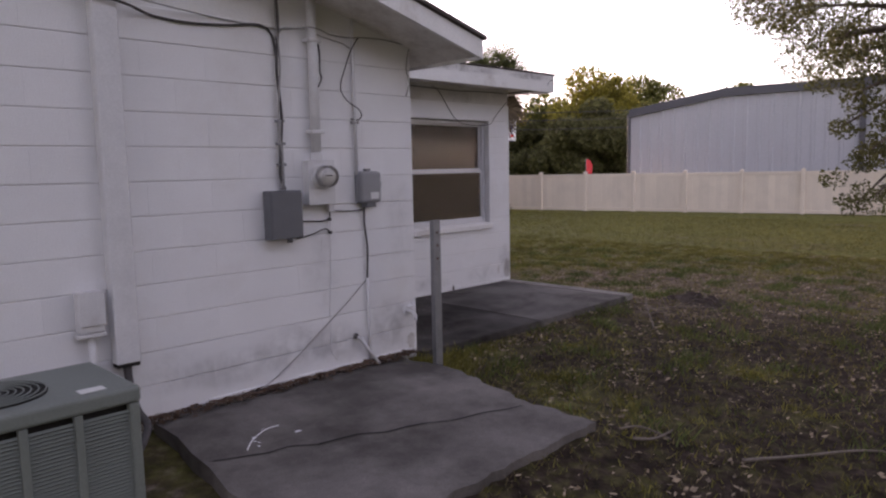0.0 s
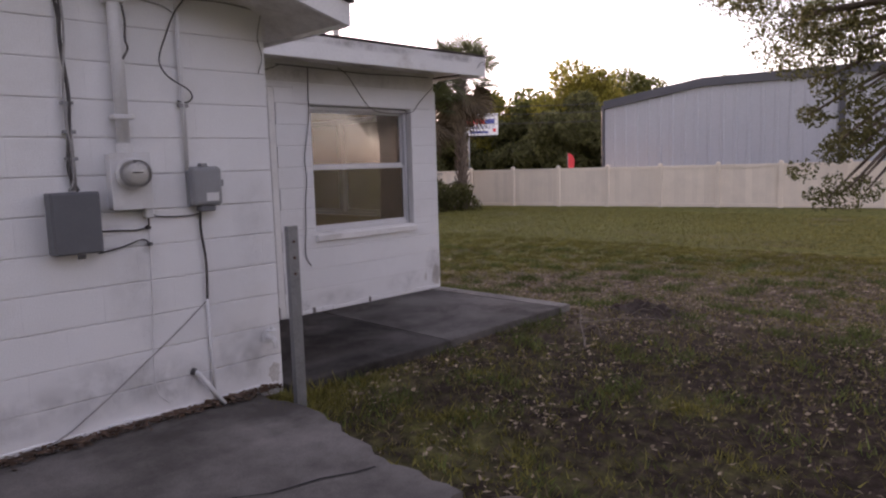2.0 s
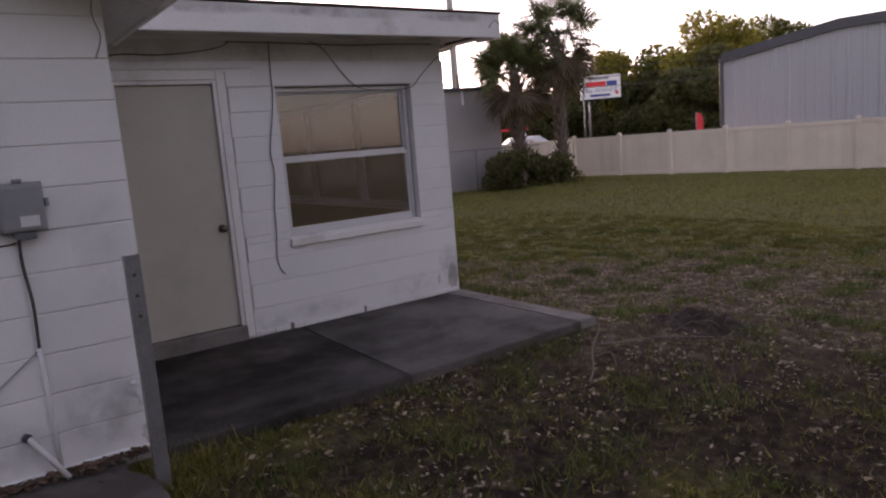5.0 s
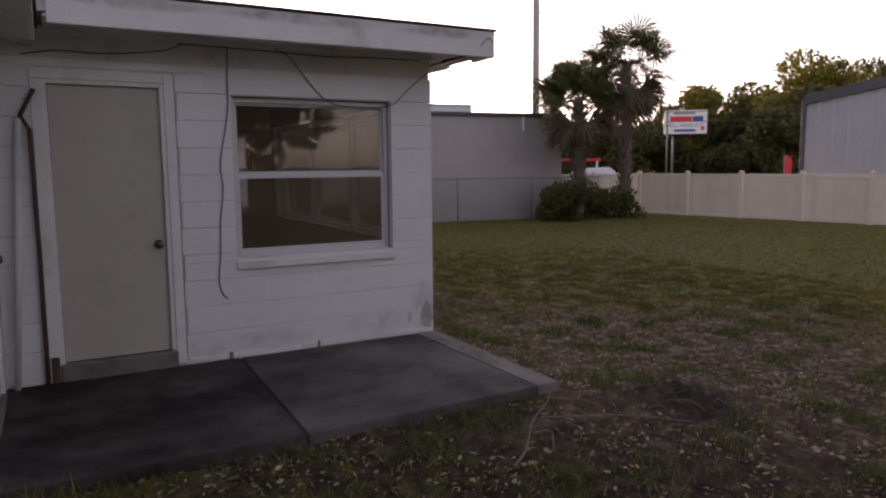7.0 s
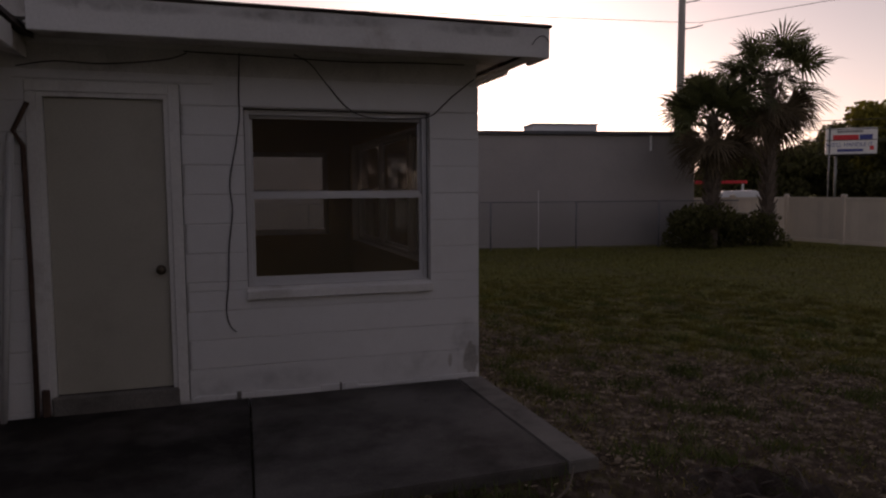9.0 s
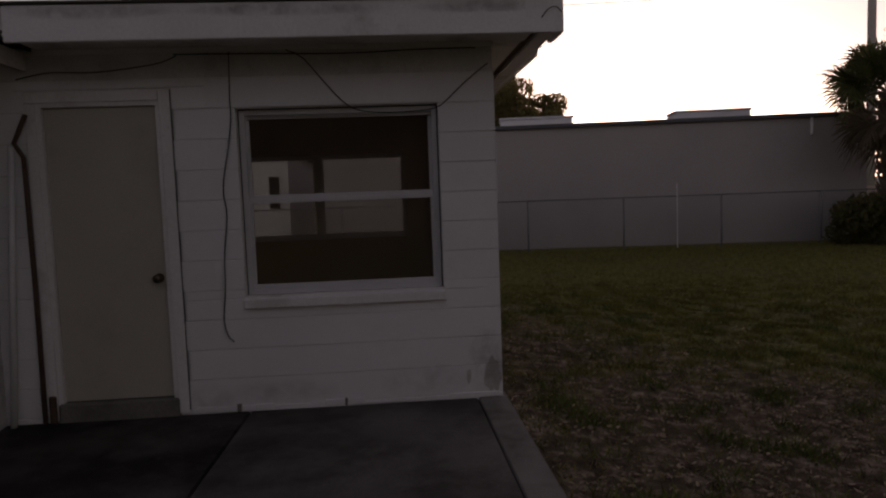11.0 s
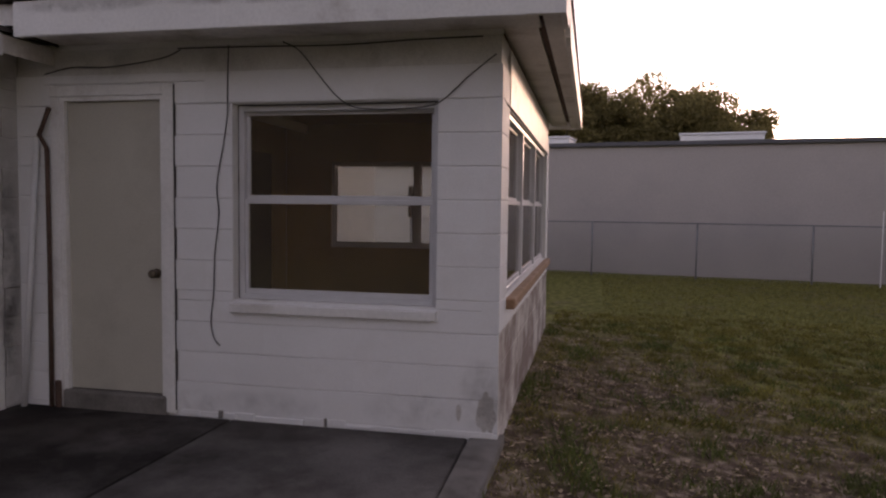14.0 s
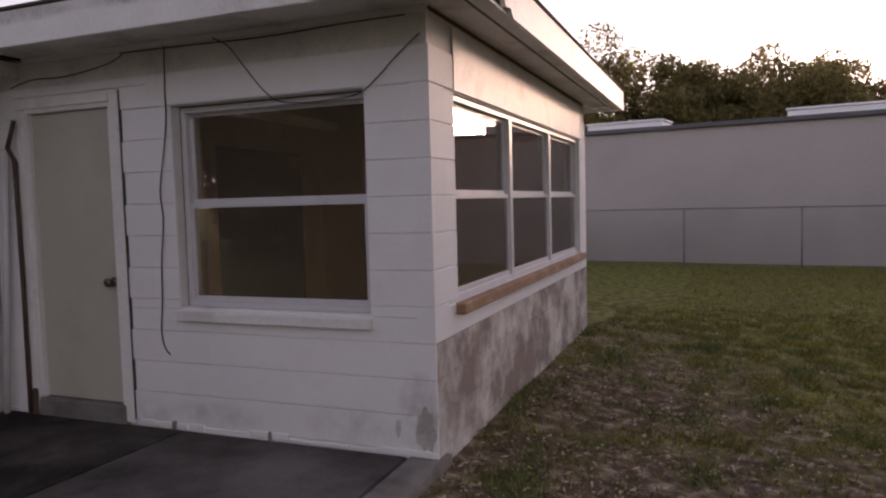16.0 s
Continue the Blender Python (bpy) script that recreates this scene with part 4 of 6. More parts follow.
def air_conditioner():
    x0, x1, y0, y1, z0, z1 = 0.49, 1.24, 3.25, 3.87, 0.02, 0.67
    t = thing("air_conditioner", ((x0 + x1) / 2, (y0 + y1) / 2, z0), "sage green outdoor air conditioner with louvred sides", "air conditioner")
    w, d, h = (x1 - x0) / 2, (y1 - y0) / 2, z1 - z0
    part("base_pan", box(-w, w, -d, d, 0, 0.06, 0.008), M_AC, t)
    part("core", box(-w + 0.045, w - 0.045, -d + 0.045, d - 0.045, 0.06, h - 0.08), M_DARK, t)
    for sx in (-1, 1):
        for sy in (-1, 1):
            part("corner_post", box(min(sx * w, sx * (w - 0.05)), max(sx * w, sx * (w - 0.05)), min(sy * d, sy * (d - 0.05)), max(sy * d, sy * (d - 0.05)), 0.06, h - 0.08, 0.012, seg=2), M_AC, t)
    top = box(-w - 0.006, w + 0.006, -d - 0.006, d + 0.006, h - 0.08, h, 0.02, seg=3)
    part("top_cover", top, M_AC, t)
    part("fan_opening", lathe([(0.215, 0), (0.215, 0.004), (0.21, 0.006)], pose(-0.14, 0.0, h, 0, 0, 0), 32), M_DARK, t, "near-black disc painting the shaded fan opening")
    for k in range(7):
        r = 0.03 + k * 0.03
        bm = tube([(-0.14 + r * math.cos(a * 0.2618), r * math.sin(a * 0.2618), h + 0.012) for a in range(25)], 0.004, seg=5)
        part("fan_guard_ring", bm, M_AC, t)
    part("label", box(0.14, 0.25, -0.26, -0.19, h + 0.0005, h + 0.002), M_LABEL, t, "pale maker's label")
    # louvred panels, four slots columns a side
    for side in range(4):
        rot = pose(0, 0, 0, 0, 0, 90 * side)
        hw, off = (w, d) if side % 2 == 0 else (d, w)
        for k in range(1, 3):
            xx = -hw + 0.05 + (2 * hw - 0.1) * k / 3
            bm = box(xx - 0.018, xx + 0.018, -off + 0.002, -off + 0.03, 0.06, h - 0.08, 0.003)
            bmesh.ops.transform(bm, matrix=rot, verts=bm.verts[:])
            part("mullion", bm, M_AC, t)
        bm = bmesh.new()
        for z in np.arange(0.075, h - 0.1, 0.017):
            sl = box(-hw + 0.045, hw - 0.045, -0.008, 0.008, -0.002, 0.002)
            bmesh.ops.transform(sl, matrix=Matrix.Translation((0, -off + 0.016, z)) @ pose(0, 0, 0, 38, 0, 0), verts=sl.verts[:])
            join(bm, sl)
        bmesh.ops.transform(bm, matrix=rot, verts=bm.verts[:])
        tagged(part("louvre_slats", bm, M_AC, t), kind="stuff")
    part("equipment_pad", box(-w - 0.06, w + 0.06, -d - 0.06, d + 0.06, -0.2, -0.001, 0.01), M_CONC2, t, "concrete pad")


air_conditioner()

t = thing("steel_post", (3.757, 3.85, -0.1), "bare grey steel channel post at the slab edge", "post")
bm = prism([(-0.035, -0.02), (0.035, -0.02), (0.035, 0.02), (0.029, 0.02), (0.029, -0.014), (-0.029, -0.014), (-0.029, 0.02), (-0.035, 0.02)], 0, 1.345)
part("channel", bm, M_STEEL, t)
for z in (1.05, 1.15, 1.25):
    part("bolt", lathe([(0.009, 0), (0.009, 0.006), (0.004, 0.007)], pose(0, -0.02, z, 90, 0, 0), 8), M_RUST, t)

# ---- things in the porch recess ----
tagged(mesh_ob("plastic_pipe", tube([(3.935, 5.90, 0.155), (4.055, 5.925, 2.0)], 0.021, seg=10), M_PVC, None, True), "white plastic pipe leaning in the porch corner", "pipe")
t = thing("rusty_conduit", (4.1, HY1 - 0.03, 0.14), "brown rusty pipe beside the cream door", "pipe")
part("pipe", tube([(0.02, 0, 0), (0.025, 0, 0.95), (0.02, 0, 1.79), (-0.03, -0.01, 1.88), (0.06, -0.02, 2.06)], 0.016, seg=8), M_RUST, t, smooth=True)
part("rot_block", box(0.05, 0.10, -0.01, 0.01, 0.0, 0.2, 0.008), M_RUST, t, "dark rotten frame foot")

YW = HY1 - 0.012
cable("cable", [(5.46, YW, 2.58), (5.45, YW, 2.3), (5.448, YW, 2.137), (5.42, YW, 1.95), (5.372, YW, 1.69), (5.385, YW, 1.5), (5.355, YW, 1.245), (5.345, YW, 1.0), (5.325, YW, 0.8), (5.345, YW, 0.69), (5.385, YW, 0.642)], 0.006, "thin dark cable hanging beside the window")
cable("cable", [(5.83, YW, 2.587), (5.94, YW, 2.53), (6.05, YW, 2.40), (6.18, YW, 2.25), (6.29, YW - 0.01, 2.178), (6.44, YW - 0.03, 2.155), (6.62, YW - 0.03, 2.155), (6.82, YW - 0.02, 2.18), (6.94, YW, 2.275), (7.0, YW, 2.33), (7.1, YW, 2.41), (7.18, YW, 2.47)], 0.0055, "thin dark cable sagging across the window head")
cable("cable", [(4.1, YW, 2.43), (4.31, YW, 2.47), (4.55, YW, 2.465), (4.76, YW, 2.48), (5.0, YW, 2.515), (5.12, YW, 2.56)], 0.0055, "thin dark cable above the cream door")
cable("cable", [(5.1, YW, 2.57), (5.6, YW, 2.565), (6.2, YW, 2.555), (6.7, YW, 2.57), (7.1, YW, 2.575)], 0.006, "thin cable tucked under the soffit")
cable("cable", [(7.46, 5.519, 2.66), (7.5, 5.512, 2.71), (7.55, 5.512, 2.725), (7.592, 5.519, 2.69)], 0.004, "short wire loop on the fascia end")

# ---- stains, painted shade, chips and the rough cement foot of the walls ----


def patch(name, label, material, centre, face, w, h, seed, category):
    """A thin irregular patch on a wall. face 'y': looks -y, 'x': looks +x."""
    rnd_ = random.Random(seed)
    bm = bmesh.new()
    n = 26
    ph = [rnd_.uniform(0, 6.28) for _ in range(4)]
    ring = []
    for k in range(n):
        a_ = 6.28319 * k / n
        r_ = 1 + 0.08 * math.sin(2 * a_ + ph[0]) + 0.07 * math.sin(3 * a_ + ph[1]) + 0.1 * math.sin(7 * a_ + ph[2]) + rnd_.uniform(-0.06, 0.06)
        u, v = w / 2 * r_ * math.cos(a_), h / 2 * r_ * math.sin(a_)
        z = max(centre[2] + v, 0.157)
        ring.append(bm.verts.new((centre[0] + u, centre[1], z) if face == "y" else (centre[0], centre[1] + u, z)))
    bm.faces.new(ring)
    return setting(name, bm, material, label, category)


M_MILDEW = mat("mildew_stain", (0.30, 0.28, 0.23), 0.9, vary=0.4, scale=9, fine=70, bump=0.3, stain=(0.55, 0.54, 0.52), stain_amt=0.9, stain_scale=7, lo=0.48, hi=0.62)
M_BARE = mat("bare_patched_cement", (0.60, 0.575, 0.55), 0.9, vary=0.3, scale=9, fine=80, bump=0.5, stain=(0.62, 0.61, 0.6), stain_amt=0.8, stain_scale=9, lo=0.48, hi=0.62)
patch("trim_stain", "grey-green mildew stain low on the recess wall", M_MILDEW, (HX + 0.003, 5.12, 0.33), "x", 0.34, 0.26, 1, "stain")
patch("trim_stain", "grey-green mildew stain low on the recess wall", M_MILDEW, (HX + 0.003, 4.45, 0.28), "x", 0.25, 0.22, 2, "stain")
patch("trim_patch", "bare cement patch at the wall corner", M_BARE, (7.15, HY1 - 0.003, 0.31), "y", 0.11, 0.26, 3, "wall patch")
patch("trim_patch", "small bare cement chip low on the wall", M_BARE, (6.98, HY1 - 0.003, 0.31), "y", 0.03, 0.11, 4, "wall patch")
patch("trim_stain", "dark damp stain at the meter wall corner", M_BARE, (3.80, HY0 - 0.003, 0.25), "y", 0.09, 0.12, 6, "stain")


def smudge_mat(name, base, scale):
    """Thin dark film for stains and painted shade: breaks up into noise and fades out at its rim."""
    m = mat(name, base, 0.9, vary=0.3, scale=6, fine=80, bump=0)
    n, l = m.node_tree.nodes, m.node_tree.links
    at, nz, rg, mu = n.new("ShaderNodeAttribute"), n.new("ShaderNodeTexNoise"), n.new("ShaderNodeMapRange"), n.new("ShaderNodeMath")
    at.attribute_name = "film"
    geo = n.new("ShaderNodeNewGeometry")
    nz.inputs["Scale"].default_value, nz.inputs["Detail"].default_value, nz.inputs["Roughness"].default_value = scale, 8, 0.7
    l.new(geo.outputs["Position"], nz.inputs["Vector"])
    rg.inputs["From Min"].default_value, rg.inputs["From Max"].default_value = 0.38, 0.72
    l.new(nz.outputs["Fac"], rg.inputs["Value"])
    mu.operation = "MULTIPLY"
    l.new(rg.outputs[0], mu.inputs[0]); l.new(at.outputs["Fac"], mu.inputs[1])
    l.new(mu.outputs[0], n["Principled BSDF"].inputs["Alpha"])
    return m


M_SMUDGE = smudge_mat("grey_mildew_shade_film", (0.10, 0.092, 0.085), 5.0)
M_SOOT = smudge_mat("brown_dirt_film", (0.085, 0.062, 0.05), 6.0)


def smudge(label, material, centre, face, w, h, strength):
    """A dark film on a wall or slab. face 'y': looks -y, 'x': looks +x, 'z': lies flat."""
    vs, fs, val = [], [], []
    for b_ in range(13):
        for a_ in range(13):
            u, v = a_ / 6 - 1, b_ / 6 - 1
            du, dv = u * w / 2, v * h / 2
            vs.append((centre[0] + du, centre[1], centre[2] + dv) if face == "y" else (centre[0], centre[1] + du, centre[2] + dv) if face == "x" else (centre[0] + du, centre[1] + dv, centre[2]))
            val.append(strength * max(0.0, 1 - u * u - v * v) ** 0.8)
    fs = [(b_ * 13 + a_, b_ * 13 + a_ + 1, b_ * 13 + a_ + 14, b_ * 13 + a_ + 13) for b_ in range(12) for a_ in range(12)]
    ob = tagged(raw_mesh("trim_film", vs, fs, material), label, "stain", kind="structure")
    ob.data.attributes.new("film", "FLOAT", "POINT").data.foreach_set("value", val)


for x_, z_, w_, h_, k_ in ((2.72, 0.40, 0.75, 0.36, 0.8), (3.12, 0.36, 0.6, 0.34, 0.75), (2.2, 0.36, 0.7, 0.28, 0.7), (3.6, 0.42, 0.5, 0.46, 0.8), (1.85, 0.42, 0.5, 0.3, 0.5), (2.95, 0.95, 0.35, 0.7, 0.35), (3.7, 1.2, 0.3, 0.9, 0.35)):
    smudge("grey mildew smudge on the painted block wall", M_SMUDGE, (x_, HY0 - 0.004, z_), "y", w_, h_, 0.5 * k_)
# low entries are foot mildew, the last three a darker band under the soffit
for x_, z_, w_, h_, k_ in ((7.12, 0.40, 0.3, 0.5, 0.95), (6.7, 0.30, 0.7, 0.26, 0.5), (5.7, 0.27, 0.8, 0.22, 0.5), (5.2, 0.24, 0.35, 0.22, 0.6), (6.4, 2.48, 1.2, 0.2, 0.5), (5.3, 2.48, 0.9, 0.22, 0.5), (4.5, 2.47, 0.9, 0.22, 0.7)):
    smudge("grey film on the porch wall, mildew at the foot, darker band under the soffit", M_SMUDGE, (x_, HY1 - 0.004, z_), "y", w_, h_, 0.55 * k_)
# tall corner film and top film paint the recess shade; low ones are mildew
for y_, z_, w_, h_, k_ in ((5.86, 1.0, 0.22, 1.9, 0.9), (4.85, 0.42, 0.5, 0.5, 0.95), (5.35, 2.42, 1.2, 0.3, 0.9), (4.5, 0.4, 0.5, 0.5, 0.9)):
    smudge("dark film of mildew and painted shade in the porch recess", M_SMUDGE, (HX + 0.0125, y_, z_), "x", w_, h_, k_)
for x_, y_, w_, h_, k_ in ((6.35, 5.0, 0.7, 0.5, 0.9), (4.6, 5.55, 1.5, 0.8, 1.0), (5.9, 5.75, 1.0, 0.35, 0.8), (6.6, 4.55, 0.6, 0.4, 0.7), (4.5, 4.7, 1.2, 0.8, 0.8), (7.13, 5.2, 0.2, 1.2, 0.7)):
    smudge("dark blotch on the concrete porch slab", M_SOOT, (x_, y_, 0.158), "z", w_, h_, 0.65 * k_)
for x_, w_ in ((4.8, 1.0), (5.9, 1.3), (7.1, 0.9)):
    smudge("brown water stain on the white fascia", M_SOOT, (x_, 5.516, 2.74), "y", w_, 0.09, 0.6)


def cement_foot(name, label, u0, u1, fixed, z, along, seed):
    """A rough proud bead of painted cement where a wall meets a slab, with gaps."""
    rnd_ = random.Random(seed)
    bm = bmesh.new()
    u = u0
    while u < u1 - 0.02:
        ln = min(rnd_.uniform(0.10, 0.42), u1 - u)
        lo, hi, d = z + rnd_.uniform(-0.004, 0.010), z + rnd_.uniform(0.018, 0.05), rnd_.uniform(0.006, 0.016)
        if along == "x":
            box(u, u + ln - 0.006, fixed - d, fixed + 0.004, lo, hi, 0.003, bm=bm)
        else:
            box(fixed - 0.004, fixed + d, u, u + ln - 0.006, lo, hi, 0.003, bm=bm)
        u += ln
    setting(name, bm, M_BLOCK, label, "trim")


cement_foot("trim_foot_porch", "rough painted cement bead along the porch wall foot", 5.1, 7.2, HY1, 0.156, "x", 1)
cement_foot("trim_foot_meter", "rough painted cement bead along the meter wall foot", 1.65, 3.8, HY0, 0.155, "x", 2)
for x_ in (5.385, 5.40, 6.12):
    setting("trim_peg", box(x_ - 0.008, x_ + 0.008, HY1 - 0.022, HY1 - 0.004, 0.157, 0.21, 0.003), M_CONC2, "short cement peg at the wall foot", "trim")

# ---- the lot's edges: fence line and grey building, turned 9 degrees from the house ----
LOT = -9.0
LX, LY = 21.5, 18.65                # on the chain-link line
CX, CY = 23.5, 19.9                 # fence corner
LU = Vector((math.cos(radians(LOT)), math.sin(radians(LOT)), 0))     # along the grey wall
LV = Vector((-LU.y, LU.x, 0))         # away from the house
ZB = -0.15


def lot(u, v, z=0.0):
    p = Vector((LX, LY, 0)) + LU * u + LV * v
    return Matrix.Translation((p.x, p.y, z)) @ pose(0, 0, 0, 0, 0, LOT)


FROT = 11.0                           # turn of the vinyl fence and the warehouse
FD = Vector((math.sin(radians(FROT)), -math.cos(radians(FROT)), 0))


def along_fence(d):
    p = Vector((CX, CY, ZB)) + FD * d
    return Matrix.Translation(p) @ pose(0, 0, 0, 0, 0, FROT - 90)


def vinyl_panel(w, h):
    t = thing("vinyl_fence_panel", (0, 0, 0), "cream vinyl privacy fence panel with its post", "fence", "vinyl privacy fence panels")
    part("post", box(-0.065, 0.065, -0.075, 0.065, -0.2, h + 0.05, 0.006), M_VINYL, t)
    bm = box(-0.07, 0.07, -0.07, 0.07, h + 0.05, h + 0.075, 0.005)
    cap = [bm.verts.new(p) for p in ((-0.06, -0.06, h + 0.075), (0.06, -0.06, h + 0.075), (0.06, 0.06, h + 0.075), (-0.06, 0.06, h + 0.075))]
    top = bm.verts.new((0, 0, h + 0.11))
    for i in range(4):
        bm.faces.new((cap[i], cap[(i + 1) % 4], top))
    part("cap", bm, M_VINYL, t)
    part("rail", box(0.06, w - 0.06, -0.025, 0.025, h - 0.12, h, 0.006), M_VINYL, t)
    part("rail", box(0.06, w - 0.06, -0.025, 0.025, 0.02, 0.14, 0.006), M_VINYL, t)
    n = 9
    for k in range(n):
        a = 0.061 + (w - 0.122) * k / n
        part("board", box(a + 0.0002, a + (w - 0.122) / n - 0.0002, 0.0, 0.02, 0.14, h - 0.12, 0.002), M_VINYL, t)
    return t


PANEL, FH = 1.96, 1.47
first = vinyl_panel(PANEL, FH)
first.matrix_world = along_fence(0)
for k in range(1, 13):
    copy_thing(first, along_fence(PANEL * k))
for k in range(2):
    copy_thing(first, Matrix.Translation(Vector((CX, CY, ZB)) - LU * PANEL * (k + 1)) @ pose(0, 0, 0, 0, 0, LOT))

# grey neighbour building along the back
GW0, GW1, GV, GH = -17.4, -1.9, 0.9, 3.30
b = thing("grey_building", (0, 0, 0), "long low grey block building with flat dark roof edge", "building")
b.matrix_world = lot(0, 0, 0)
part("wall", box(GW0, GW1, GV, GV + 0.2, -0.4, GH), M_GWALL, b)
part("wall", box(GW1 - 0.2, GW1, GV + 0.21, GV + 18, -0.4, GH), M_GWALL, b)
part("wall", box(GW0, GW0 + 0.2, GV + 0.21, GV + 18, -0.4, GH), M_GWALL, b)
part("roof_edge", box(GW0 - 0.1, GW1 + 0.1, GV - 0.12, GV + 0.02, GH - 0.02, GH + 0.09, 0.01), M_RIBD, b, "dark metal roof edge")
rf = bmesh.new()
q = [rf.verts.new(p) for p in ((GW0 - 0.1, GV, GH + 0.07), (GW1 + 0.1, GV, GH + 0.07), (GW1 + 0.1, GV + 9, GH + 0.66), (GW0 - 0.1, GV + 9, GH + 0.66), (GW1 + 0.1, GV + 18, GH + 0.07), (GW0 - 0.1, GV + 18, GH + 0.07))]
rf.faces.new((q[0], q[1], q[2], q[3])), rf.faces.new((q[3], q[2], q[4], q[5]))
ex = bmesh.ops.extrude_face_region(rf, geom=rf.faces[:])
bmesh.ops.translate(rf, vec=(0, 0, -0.06), verts=[v for v in ex["geom"] if isinstance(v, bmesh.types.BMVert)])
bmesh.ops.recalc_face_normals(rf, faces=rf.faces[:])
part("roof", rf, M_RIBD, b)
part("downpipe", tube([(GW1 - 1.5, GV - 0.06, GH), (GW1 - 1.5, GV - 0.06, GH - 0.5)], 0.04), M_WHITE, b)
for k, a in enumerate((-17.7, -11.95, -6.3)):
    t = thing("roof_skylight", (0, 0, 0), "long white rooftop skylight curb on the grey building", "skylight", "rooftop skylights")
    t.matrix_world = lot(a, 4.6, GH + 0.33)
    part("curb", box(0, 2.35, -0.6, 0.6, -0.1, 0.22, 0.02), M_WHITE, t)
    part("lid", box(-0.04, 2.39, -0.64, 0.64, 0.221, 0.29, 0.02), M_WHITE, t)

# chain-link fence before the grey wall
M_MESH = bpy.data.materials.new("chain_link")
M_MESH.use_nodes = True
mn, ml = M_MESH.node_tree.nodes, M_MESH.node_tree.links
wv = [mn.new("ShaderNodeTexWave") for _ in range(2)]
tc = mn.new("ShaderNodeTexCoord")
for w_, ang in zip(wv, (45, -45)):
    mp = mn.new("ShaderNodeMapping")
    mp.inputs["Rotation"].default_value = (0, radians(ang), 0)
    ml.new(tc.outputs["Object"], mp.inputs["Vector"]); ml.new(mp.outputs[0], w_.inputs["Vector"])
    w_.inputs["Scale"].default_value = 5.5
mxm = mn.new("ShaderNodeMath"); mxm.operation = "MAXIMUM"
ml.new(wv[0].outputs["Fac"], mxm.inputs[0]); ml.new(wv[1].outputs["Fac"], mxm.inputs[1])
gt = mn.new("ShaderNodeMath"); gt.operation = "GREATER_THAN"; gt.inputs[1].default_value = 0.985
ml.new(mxm.outputs[0], gt.inputs[0])
ml.new(gt.outputs[0], mn["Principled BSDF"].inputs["Alpha"])
mn["Principled BSDF"].inputs["Base Color"].default_value = (0.3, 0.3, 0.31, 1)
mn["Principled BSDF"].inputs["Metallic"].default_value = 0.6
for k in range(7):
    t = thing("chain_link_fence", (0, 0, 0), "galvanised chain-link fence bay against the grey wall", "fence", "chain-link fence bays")
    t.matrix_world = lot(-19.1 + k * 2.6, 0.0, ZB)
    part("post", tube([(0, 0, -0.2), (0, 0, 1.42)], 0.026, seg=8), M_STEEL, t, smooth=True)
    part("top_rail", tube([(0, 0, 1.40), (2.6, 0, 1.40)], 0.018, seg=6), M_STEEL, t, smooth=True)
    part("mesh", box(0.02, 2.58, -0.003, 0.003, 0.03, 1.39), M_MESH, t)
tagged(mesh_ob("white_stake", tube([lot(-7.3, -0.12, 0) @ Vector((0, 0, ZB - 0.1)), lot(-7.3, -0.12, 0) @ Vector((0.0, 0, ZB + 1.75))], 0.012), M_WHITE), "thin white stake standing at the chain-link fence", "stake")

# white neighbour house beyond the sun room
nh = thing("neighbour_house", (0, 0, 0), "white single-storey neighbour house with dark windows", "house")
part("wall", box(-8, 3.4, 24, 32, -0.3, 3.0), M_BLOCK, nh)
part("roof", box(-8.4, 3.7, 23.6, 32.4, 3.0, 3.2, 0.03), M_ROOF, nh)
for x in (1.9, 2.75, 0.2, -2.4):
    w_ = part("window", box(x, x + 0.42, 23.96, 24.0, 1.2, 2.3, 0.004), M_TRIM, nh)
    part("pane", box(x + 0.05, x + 0.37, 23.94, 23.958, 1.25, 2.25), M_DARK, w_)


